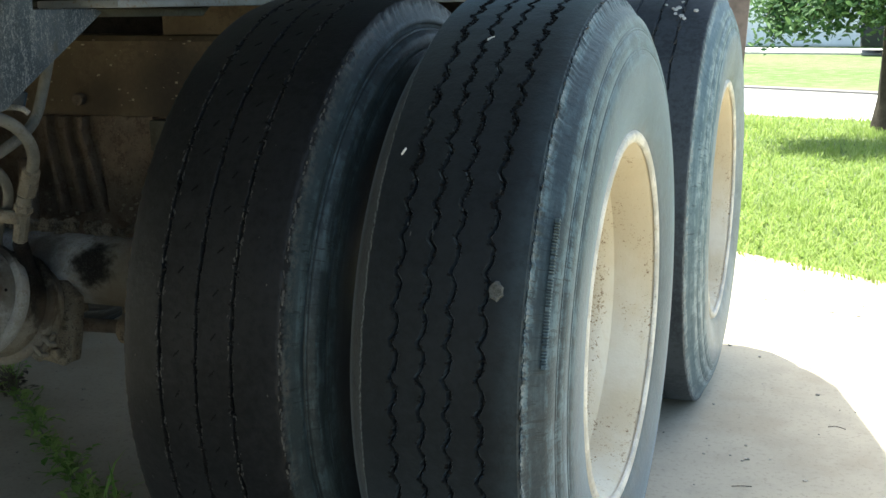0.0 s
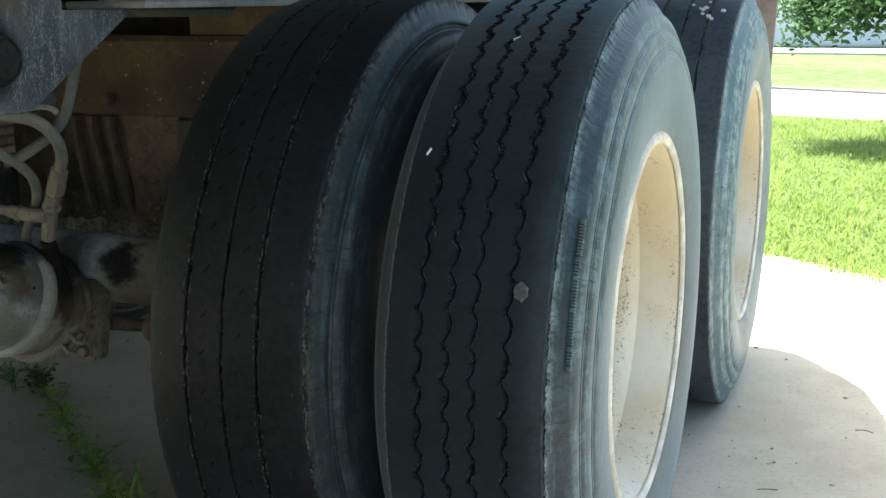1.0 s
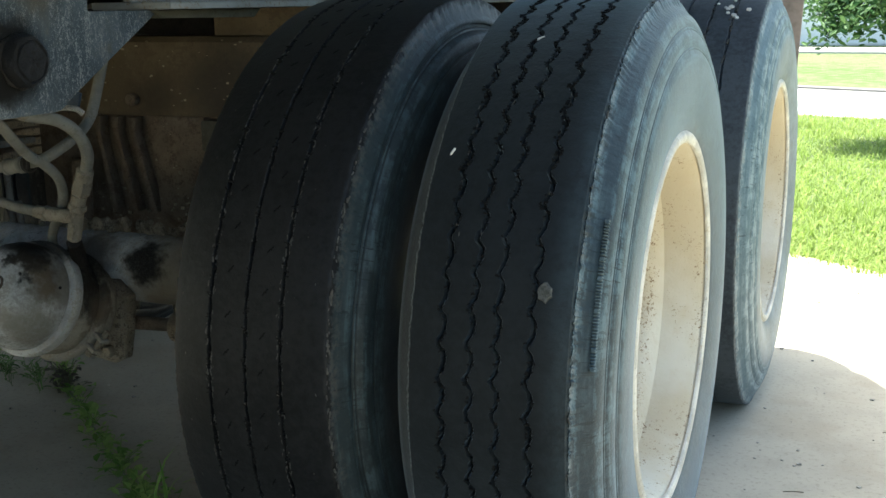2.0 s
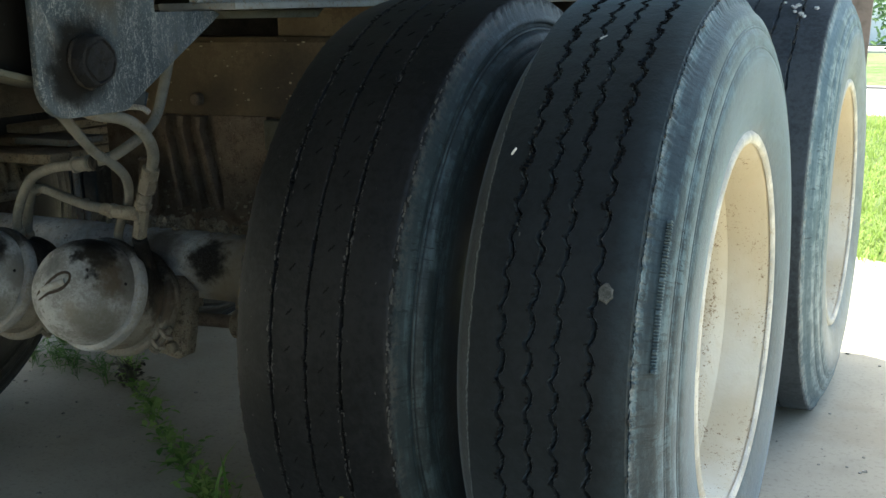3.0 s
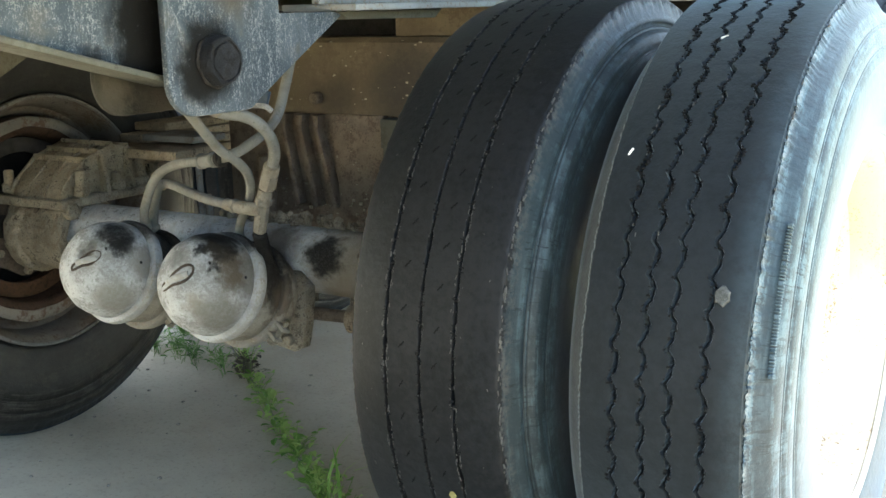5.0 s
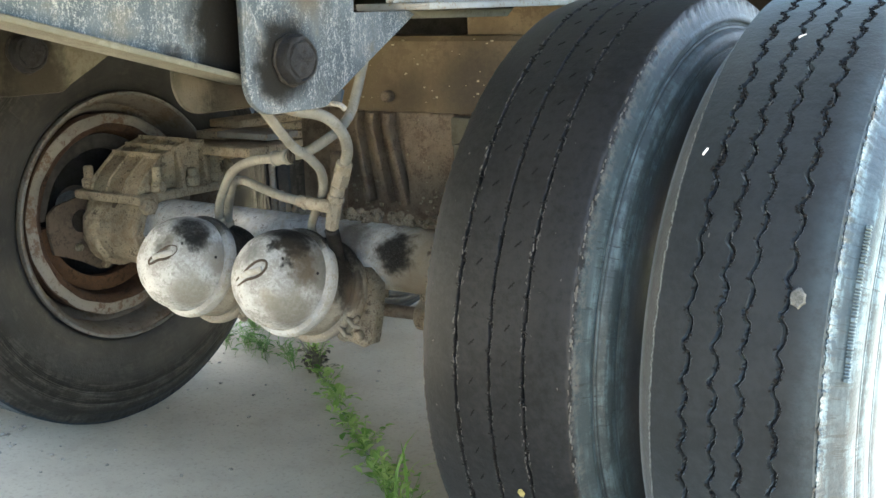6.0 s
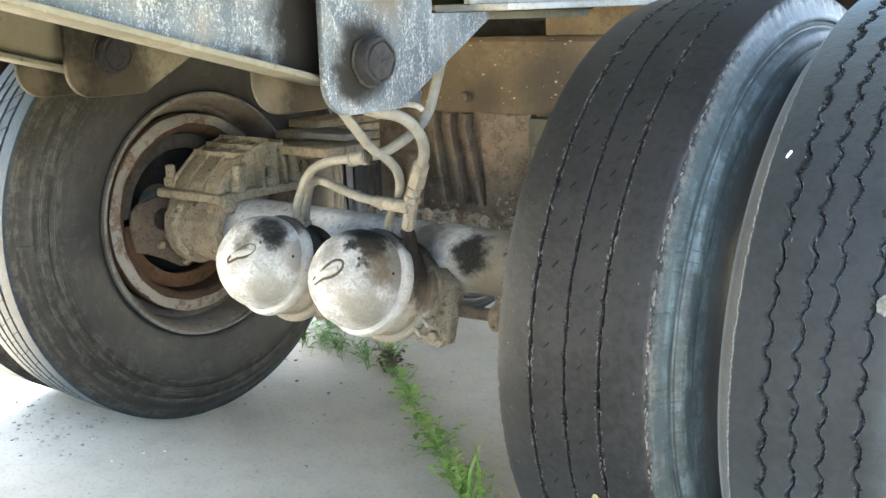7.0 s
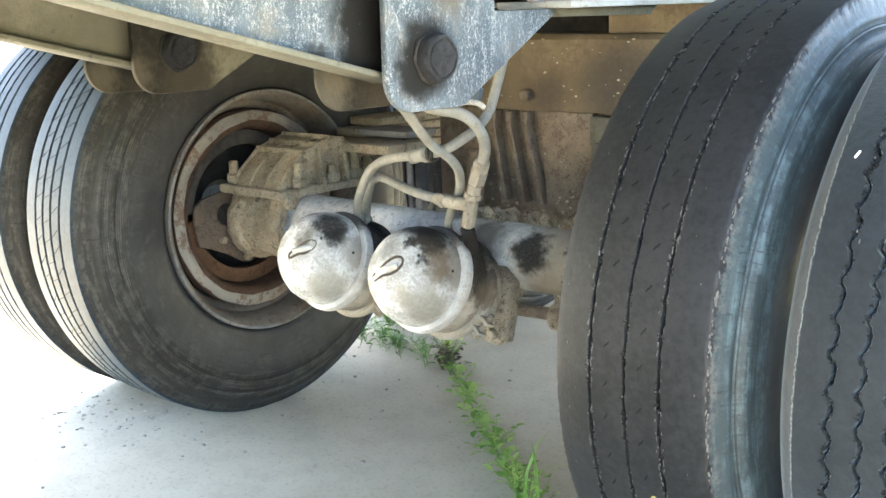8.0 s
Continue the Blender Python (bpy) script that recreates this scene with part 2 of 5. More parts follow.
M_RIM = rim_paint("cream_rim_paint")
M_RIM_RUST = grimy("rusted_rim", (0.135, 0.115, 0.095), (0.080, 0.056, 0.039), (0.030, 0.023, 0.019), (), 16, 0.5, 0.8, 0.4)
M_RIM_EDGE = grimy("bare_rim_edge", (0.155, 0.145, 0.132), (0.075, 0.058, 0.045), (0.05, 0.04, 0.033), (), 24, 0.5, 0.7, 0.3)
M_RIM_CHIP = grimy("chipped_rim_edge", (0.58, 0.545, 0.475), (0.42, 0.36, 0.27), (0.12, 0.085, 0.055), (), 40, 0.4, 0.6, 0.5)
M_RIM_LIP = grimy("worn_drum_lip", (0.195, 0.175, 0.150), (0.092, 0.054, 0.034), (0.022, 0.015, 0.011), (), 12, 0.5, 0.8, 0.5)
M_DRUM = grimy("rusted_drum", (0.066, 0.037, 0.024), (0.040, 0.027, 0.020), (0.010, 0.008, 0.007), (), 24, 0.5, 0.9, 0.6, 0.06)
M_SHOE = grimy("rusted_shoe", (0.088, 0.048, 0.027), (0.058, 0.036, 0.025), (0.013, 0.010, 0.009), (), 20, 0.5, 0.9, 0.6, 0.05)
M_TAN = grimy("dusty_tan_steel", (0.112, 0.107, 0.082), (0.078, 0.071, 0.052), (0.036, 0.030, 0.021), (), 11, 0.55, 0.8, 0.4, 0.02)
M_TAN_PLATE = grimy("greasy_tan_plate", (0.128, 0.118, 0.085), (0.086, 0.075, 0.051), (0.036, 0.029, 0.020), [((0.0, 0.030, -0.055), 0.110, 0.140, (0.006, 0.005, 0.004)), ((0.0, 0.10, -0.12), 0.04, 0.08, (0.028, 0.023, 0.017)), ((0.0, -0.02, -0.10), 0.01, 0.05, (0.05, 0.042, 0.03))], 12, 0.55, 0.8, 0.4, 0.02)
M_BROWN = grimy("brown_dusty_steel", (0.176, 0.138, 0.088), (0.118, 0.090, 0.060), (0.052, 0.038, 0.023), [((0.15, 0.36, 0.83), 0.05, 0.16, (0.06, 0.0496, 0.0384)), ((-0.05, 0.36, 0.80), 0.02, 0.09, (0.072, 0.056, 0.04))], 13, 0.55, 0.85, 0.3)
M_CAST = grimy("muddy_cast_iron", (0.43, 0.355, 0.250), (0.245, 0.185, 0.120), (0.034, 0.025, 0.018), (), 46, 0.55, 0.95, 1.0, 0.05)
M_DARKCAST = grimy("dark_brown_casting", (0.225, 0.175, 0.128), (0.122, 0.090, 0.063), (0.0288, 0.0218, 0.0166), (), 30, 0.55, 0.9, 0.9)
M_MUD = grimy("speckled_dry_mud", (0.36, 0.315, 0.24), (0.21, 0.168, 0.115), (0.055, 0.040, 0.029), (), 62, 0.5, 0.95, 1.0, 0.08)
M_SPIDER = grimy("greasy_spider_casting", (0.105, 0.080, 0.060), (0.055, 0.041, 0.031), (0.018, 0.015, 0.013), (), 24, 0.55, 0.85, 0.8)


BLACK, TAR = (0.022, 0.020, 0.018), (0.011, 0.010, 0.009)
M_HOUSING = grimy("brownish_chamber_paint", (0.34, 0.305, 0.245), (0.20, 0.165, 0.12), (0.055, 0.043, 0.032), [((0.055, 0.095, 0.055), 0.070, 0.105, TAR), ((-0.02, 0.13, 0.06), 0.07, 0.10, TAR), ((0.095, 0.072, -0.018), 0.034, 0.050, (0.022, 0.018, 0.014)), ((0.10, 0.09, -0.04), 0.01, 0.045, (0.11, 0.085, 0.06))], 26, 0.5, 0.75, 0.5)
SILVER = ((0.45, 0.440, 0.415), (0.205, 0.196, 0.174), (0.078, 0.064, 0.047))
# Brownish spots right and below put the dome's shading into colour; TAR is grease.
M_CHAMBER = grimy("dusty_shaded_silver_paint", *SILVER, [((0.085, 0.02, 0.030), 0.04, 0.075, (0.16, 0.145, 0.12)), ((0.070, -0.024, 0.060), 0.020, 0.046, (0.085, 0.064, 0.040)), ((0.084, -0.030, 0.026), 0.008, 0.036, (0.095, 0.074, 0.048)), ((0.012, 0.012, 0.094), 0.042, 0.060, TAR), ((0.045, -0.005, 0.085), 0.030, 0.044, TAR), ((0.060, -0.050, 0.050), 0.008, 0.017, TAR), ((0.027, -0.047, 0.077), 0.004, 0.014, TAR), ((0.040, -0.085, -0.012), 0.008, 0.030, (0.24, 0.215, 0.17)), ((0.066, -0.052, -0.040), 0.030, 0.062, (0.175, 0.160, 0.128)), ((-0.016, -0.066, 0.066), 0.012, 0.034, (0.150, 0.146, 0.132)), ((0.052, -0.026, 0.070), 0.014, 0.032, (0.03, 0.024, 0.017))], 24, 0.62, 0.55, 0.35)
# Far dome: its brownish right and lower spots are painted shading as well.
M_CHAMBER_FAR = grimy("dusty_shaded_far_silver_paint", *SILVER, [((0.052, -0.018, 0.078), 0.036, 0.052, TAR), ((0.066, -0.026, 0.056), 0.018, 0.034, TAR), ((0.028, -0.066, 0.061), 0.010, 0.026, (0.15, 0.135, 0.11)), ((0.090, 0.01, 0.020), 0.02, 0.05, (0.20, 0.185, 0.155)), ((0.066, -0.052, -0.040), 0.028, 0.058, (0.20, 0.185, 0.150)), ((0.012, -0.072, 0.052), 0.008, 0.024, (0.085, 0.080, 0.066))], 24, 0.62, 0.55, 0.35)
M_RING = grimy("pale_dusty_ring", (0.44, 0.425, 0.39), (0.30, 0.27, 0.22), (0.11, 0.09, 0.065), [((0.035, 0.075, 0.085), 0.050, 0.075, BLACK)], 30, 0.5, 0.65, 0.4)
M_AXLE = grimy("dusty_grey_axle", (0.60, 0.595, 0.57), (0.40, 0.355, 0.285), (0.10, 0.075, 0.05), [((0.38, -0.06, -0.02), 0.14, 0.26, (0.30, 0.25, 0.175)), ((0.27, -0.03, -0.06), 0.03, 0.09, (0.25, 0.20, 0.14)), ((0.225, -0.060, 0.033), 0.036, 0.056, TAR), ((0.10, -0.045, 0.045), 0.03, 0.08, (0.10, 0.085, 0.07))], 50, 0.45, 0.75, 0.6, 0.045)


def speckled(name, stains):
    """Blue paint weathered to chalk, in upright runs and specks, with stains and painted shade at (point, inner, outer,
    tone).
    """
    n = Nodes(name)
    a, b, c = n.noise(250, 6, 0.8, None, (1, 1, 0.6)), n.noise(520, 4, 0.7), n.noise(7, 4)
    col = n.mix(n.band(c, 0.4, 0.6), (0.036, 0.046, 0.055), (0.064, 0.075, 0.084))
    chalk = n.math("ADD", n.math("MULTIPLY", a, 0.45), n.math("ADD", n.math("MULTIPLY", b, 0.30), n.math("MULTIPLY", n.noise(44, 5, 0.7, None, (1, 1, 0.45)), 0.25)))
    col = n.mix(n.math("MULTIPLY", n.band(chalk, 0.495, 0.575), 0.85), col, (0.222, 0.224, 0.218))
    runs = n.noise(26, 6, 0.7, None, (1, 1, 0.28))
    col = n.mix(n.math("MULTIPLY", n.band(runs, 0.50, 0.66), 0.6), col, (0.044, 0.051, 0.056))
    col = n.mix(n.math("MULTIPLY", n.band(n.noise(14, 6), 0.54, 0.68), 0.45), col, (0.088, 0.076, 0.056))
    for point, lo, hi, tone in stains:
        col = n.mix(n.math("MULTIPLY", n.near(point, lo * 0.8, hi * 1.08, 0.045, 34), n.band(n.noise(90, 5, 0.7), 0.26, 0.40)), col, tone)
    return n.done(col, 0.78, n.math("ADD", a, b), 0.35, 0, 0.003)


M_BLUE = speckled("weathered_blue_paint", [((0, 0.058, -0.062), 0.050, 0.072, (0.0050, 0.0044, 0.0038)), ((0, 0.038, -0.085), 0.026, 0.050, (0.0060, 0.0054, 0.0046)), ((0, 0.115, 0.035), 0.01, 0.06, (0.060, 0.052, 0.040))])
# The two large black spots put grease and between-plate shade into the colour.
M_BLUE_ARM = speckled("weathered_blue_arm_paint_and_shade", [((0, -0.045, -0.035), 0.068, 0.090, (0.0046, 0.0042, 0.0037)), ((0, -0.045, 0.04), 0.068, 0.090, (0.0046, 0.0042, 0.0037)), ((0, -0.155, -0.015), 0.014, 0.034, (0.012, 0.011, 0.010))])
M_GREASE_SHADE = plain("black_grease_and_shade", (0.017, 0.015, 0.0135), 0.5, 40, 0.75, 0, 0.6)
M_HOSE = grimy("dusty_hose_rubber", (0.188, 0.180, 0.156), (0.138, 0.125, 0.099), (0.048, 0.040, 0.031), (), 30, 0.45, 0.75, 0.3)
M_BRASS = grimy("dusty_brass_fitting", (0.245, 0.215, 0.165), (0.13, 0.105, 0.075), (0.05, 0.04, 0.03), (), 55, 0.5, 0.6, 0.5)
M_NUT_SHADE = grimy("greasy_nut_and_drum_shade", (0.024, 0.024, 0.026), (0.015, 0.013, 0.012), (0.006, 0.006, 0.005), (), 60, 0.5, 0.85, 0.8)
M_DARK = plain("dark_underside_steel", (0.035, 0.031, 0.028), 0.3, 6, 0.85)
M_FLANGE = painted("pale_rail_flange", (0.235, 0.232, 0.220), (0.17, 0.14, 0.105), 0.4, (0.22, 0.20, 0.175), 10, 0.7, 130)
M_FLAP = plain("brown_mud_flap", (0.20, 0.165, 0.148), 0.25, 5, 0.8)
M_BLUE_STRIP = plain("blue_strip_paint", (0.030, 0.045, 0.066), 0.2, 30, 0.5)
M_STONE = plain("pale_stone", (0.24, 0.23, 0.21), 0.45, 90, 0.95, 0, 0.8)
M_WHITE = plain("white_dropping", (0.62, 0.60, 0.55), 0.25, 120, 0.9)
M_FLECK = plain("pale_fleck", (0.27, 0.235, 0.170), 0.5, 120, 0.9)
M_CLAY = plain("dried_clay", (0.092, 0.095, 0.088), 0.45, 110, 0.95, 0, 0.8)
M_BARK = plain("bark", (0.055, 0.043, 0.032), 0.4, 12, 0.95, 0, 0.8)
M_SIDING = plain("pale_siding", (0.78, 0.78, 0.76), 0.06, 2, 0.7)
M_ROOF = plain("grey_shingle", (0.16, 0.15, 0.145), 0.2, 5, 0.9)
M_CARPAINT = plain("dark_car_paint", (0.03, 0.032, 0.036), 0.2, 3, 0.25)


def concrete(name, base):
    n = Nodes(name)
    a, b, c, d, e = n.noise(0.9, 4), n.noise(9, 6, 0.65), n.noise(90, 4), n.voronoi(240), n.noise(2.6, 6, 0.6)
    col = n.mix(n.band(a, 0.35, 0.65), tuple(v * 0.86 for v in base), base)
    col = n.mix(n.math("MULTIPLY", n.band(e, 0.48, 0.68), 0.5), col, (base[0] * 0.70, base[1] * 0.65, base[2] * 0.60))
    col = n.mix(n.math("MULTIPLY", n.band(b, 0.45, 0.7), 0.4), col, tuple(v * 0.7 for v in base))
    col = n.mix(n.math("MULTIPLY", n.band(c, 0.53, 0.68), 0.5), col, tuple(v * 0.55 for v in base))
    col = n.mix(n.math("MULTIPLY", n.band(d, 0.25, 0.12), 0.2), col, tuple(min(1, v * 1.4) for v in base))
    return n.done(col, 0.9, n.math("ADD", c, n.math("ADD", b, n.math("MULTIPLY", d, 0.4))), 0.13, 0, 0.004)


M_CONC = concrete("driveway_concrete", (0.468, 0.410, 0.312))
M_KERB = concrete("kerb_concrete", (0.27, 0.25, 0.23))
M_STREET = concrete("street_concrete", (0.46, 0.44, 0.41))


def leafy(name, a, b, through_light=0.35, single=False):
    """Leaves, each with its own tone; single: each leaf is an object."""
    n = Nodes(name)
    col = n.mix(n.random() if single else n.island(), a, b)
    n.bsdf.inputs["Subsurface Weight"].default_value = 0.0
    t = n.t.nodes.new("ShaderNodeBsdfTranslucent")
    n.link(col, t.inputs[0])
    mixer = n.t.nodes.new("ShaderNodeMixShader")
    mixer.inputs[0].default_value = through_light
    n.done(col, 0.6)
    n.link(n.bsdf.outputs[0], mixer.inputs[1])
    n.link(t.outputs[0], mixer.inputs[2])
    n.link(mixer.outputs[0], n.t.nodes["Material Output"].inputs[0])
    return n.m


M_WEED = leafy("weed_leaf", (0.10, 0.21, 0.035), (0.40, 0.52, 0.16), single=True)
M_GRASS = leafy("grass_blade", (0.17, 0.25, 0.042), (0.31, 0.37, 0.115), 0.5)
M_LEAF = leafy("tree_leaf", (0.030, 0.075, 0.028), (0.135, 0.215, 0.080))
M_DRYLEAF = plain("dry_leaf", (0.24, 0.21, 0.085), 0.2, 40)


def lawn_material():
    n = Nodes("lawn")
    a, b, c = n.noise(0.35, 4), n.noise(5, 6), n.noise(60, 5)
    col = n.mix(n.band(a, 0.35, 0.65), (0.095, 0.145, 0.040), (0.150, 0.195, 0.075))
    col = n.mix(n.math("MULTIPLY", n.band(b, 0.42, 0.62), 0.7), col, (0.185, 0.200, 0.105))
    col = n.mix(n.math("MULTIPLY", n.band(c, 0.5, 0.7), 0.5), col, (0.055, 0.09, 0.025))
    return n.done(col, 0.95, n.math("ADD", b, c), 0.8, 0, 0.05)


M_LAWN = lawn_material()

# ---- building tools ----
ORIGIN = {}


def thing(name, at, label, category, group="", kind=""):
    ob = tagged(new(name), label, category, group, kind)
    ob.location = at
    ORIGIN[ob.name] = Vector(at)
    return ob


def part(name, bm, material, parent=None, label="", smooth=40, origin=None):
    """Links a bmesh, given in world metres, as one mesh under its thing; origin: its own base, if not its thing's."""
    base = ORIGIN.get(parent.name, Vector()) if parent else Vector()
    o = Vector(origin) if origin is not None else base
    bmesh.ops.translate(bm, vec=-o, verts=bm.verts)
    me = bpy.data.meshes.new(name)
    bm.normal_update()
    if smooth:
        for f in bm.faces:
            f.smooth = True
        for e in bm.edges:
            e.smooth = len(e.link_faces) == 2 and e.calc_face_angle(9) < radians(smooth)
    bm.to_mesh(me)
    bm.free()
    me.materials.append(material)
    ob = new(name, me)
    ob.location = o - base
    ORIGIN[ob.name] = o
    if parent:
        ob.parent = parent
    return tagged(ob, label) if label else ob


def setting(name, bm, material, label, category):
    return tagged(part(name, bm, material), label, category, kind="structure")


def box(bm, lo, hi, bevel=0.0, m=None):
    """A box between two corners, with rounded edges."""
    c, s = [(a + b) / 2 for a, b in zip(lo, hi)], [abs(b - a) for a, b in zip(lo, hi)]
    made = bmesh.ops.create_cube(bm, size=1, matrix=Matrix.Translation(c) @ Matrix.Diagonal((*s, 1)))["verts"]
    if bevel:
        edges = {e for v in made for e in v.link_edges}
        got = bmesh.ops.bevel(bm, geom=list(edges), offset=bevel, segments=2, profile=0.5, affect="EDGES", clamp_overlap=True)
        made = list({v for f in got["faces"] for v in f.verts} | {v for v in made if v.is_valid})
    if m is not None:
        bmesh.ops.transform(bm, matrix=m, verts=made)
    return bm


def lathe(bm, profile, segs=64, m=Matrix(), wobble=None):
    """Turns a profile of (along, radius) round the x axis."""
    rings = []
    for k in range(segs):
        a = 2 * math.pi * k / segs
        ring = []
        for i, (x, r) in enumerate(profile):
            dx, dr = wobble(i, a) if wobble else (0, 0)
            ring.append(bm.verts.new(m @ Vector((x + dx, (r + dr) * math.cos(a), (r + dr) * math.sin(a)))))
        rings.append(ring)
    for k in range(segs):
        p, q = rings[k], rings[(k + 1) % segs]
        for i in range(len(profile) - 1):
            bm.faces.new((p[i], p[i + 1], q[i + 1], q[i]))
    return rings


def rod(bm, a, b, r, segs=16, r2=None):
    """A closed round bar from a to b."""
    a, b = Vector(a), Vector(b)
    turn = (b - a).to_track_quat("X", "Z").to_matrix().to_4x4()
    n = (b - a).length
    c = min(r * 0.25, n * 0.25)
    r2 = r2 or r
    lathe(bm, [(0, 1e-4), (0, r - c), (c, r), (n - c, r2), (n, r2 - c), (n, 1e-4)], segs, Matrix.Translation(a) @ turn)


def bent(points, steps=8):
    """A smooth line through points."""
    p = [Vector(v) for v in points]
    p = [2 * p[0] - p[1], *p, 2 * p[-1] - p[-2]]
    out = []
    for i in range(1, len(p) - 2):
        for k in range(steps):
            t = k / steps
            a, b, c, d = p[i - 1], p[i], p[i + 1], p[i + 2]
            out.append(0.5 * (2 * b + (c - a) * t + (2 * a - 5 * b + 4 * c - d) * t * t + (3 * b - a - 3 * c + d) * t**3))
    return [*out, p[-2]]


def hose(bm, points, r, segs=12, steps=8):
    line = bent(points, steps)
    side, rings = Vector((0.3, 1, 0.2)), []
    for i, p in enumerate(line):
        t = (line[min(i + 1, len(line) - 1)] - line[max(i - 1, 0)]).normalized()
        u = t.cross(side).normalized()
        v = t.cross(u)
        rings.append([bm.verts.new(p + r * (math.cos(a) * u + math.sin(a) * v)) for a in np.linspace(0, 2 * math.pi, segs, endpoint=False)])
    for p, q in zip(rings, rings[1:]):
        for i in range(segs):
            bm.faces.new((p[i], p[(i + 1) % segs], q[(i + 1) % segs], q[i]))
    bm.faces.new(rings[0]), bm.faces.new(reversed(rings[-1]))


def slab(bm, outline, vec, bevel=0.0):
    """A flat outline pushed along vec, with its rim bevelled."""
    f = bm.faces.new([bm.verts.new(p) for p in outline])
    top = [v for v in bmesh.ops.extrude_face_region(bm, geom=[f])["geom"] if isinstance(v, bmesh.types.BMVert)]
    bmesh.ops.translate(bm, vec=vec, verts=top)
    bmesh.ops.recalc_face_normals(bm, faces=bm.faces)
    if bevel:
        edges = [e for e in bm.edges if abs((e.verts[0].co - e.verts[1].co).normalized().dot(Vector(vec).normalized())) < 0.5]
        bmesh.ops.bevel(bm, geom=edges, offset=bevel, segments=2, profile=0.5, affect="EDGES", clamp_overlap=True)


def lumpy(bm, amount, scale=60.0):
    """Roughens cast and caked surfaces."""
    bmesh.ops.subdivide_edges(bm, edges=bm.edges[:], cuts=2, use_grid_fill=True)
    for v in bm.verts:
        v.co += Vector((noise.noise(v.co * scale), noise.noise(v.co * scale + Vector((7, 0, 0))), noise.noise(v.co * scale + Vector((0, 7, 0))))) * amount


def B():
    return bmesh.new()


# ---- ground ----
def strip(name, corners, z, depth, material, label, category):
    bm = B()
    slab(bm, [(x, y, z) for x, y in corners], (0, 0, -depth))
    return setting(name, bm, material, label, category)


bm = B()
bmesh.ops.create_grid(bm, x_segments=60, y_segments=60, size=400, matrix=Matrix.Translation((0, 0, -0.035)))
setting("ground", bm, M_LAWN, "sunlit green lawn of short grass reaching to the street", "lawn")
strip("driveway", [(-40, 30), (-3.2, 6.25), (-0.386, 4.48), (0.166, 4.136), (1.2, 3.5), (6, 0.8), (9, -30), (-40, -30)], 0.0, 0.3, M_CONC, "pale worn concrete driveway with fine grit and cracks", "driveway")
strip("road", [(-90, 33), (-0.9, 10.22), (0.3, 9.9), (90, -12), (90, -8), (0.36, 12.55), (-1.08, 13.1), (-90, 37)], -0.03, 0.2, M_STREET, "bright sunlit concrete street beyond the lawn", "street")

# ---- the trailer ----
AXLE_Z, AXLE_Y, AXLE2_Y, LEFT_Z = 0.505, 1.685, 2.82, 0.522
trailer = thing("semi_trailer", (-1.52, 1.685, 0), "old dusty flatbed trailer on tandem dual-wheel axles, parked on concrete", "trailer")


# the inward sidewall of the outer dual tyre with the rounded bead of its old casing; (along, radius) from rim to tread edge
BULGED = [(-0.116, 0.290), (-0.124, 0.299), (-0.130, 0.302), (-0.134, 0.330), (-0.138, 0.370), (-0.139, 0.410), (-0.1395, 0.440), (-0.1395, 0.458), (-0.1375, 0.4640), (-0.1310, 0.4680), (-0.1225, 0.4745), (-0.1160, 0.4800), (-0.1115, 0.4785), (-0.1090, 0.4790), (-0.1080, 0.4850), (-0.1090, 0.4905), (-0.1045, 0.4925), (-0.1045, 0.4948), (-0.1085, 0.4965), (-0.1078, 0.4990), (-0.1055, 0.5035), (-0.1025, 0.5078), (-0.0985, 0.5107)]


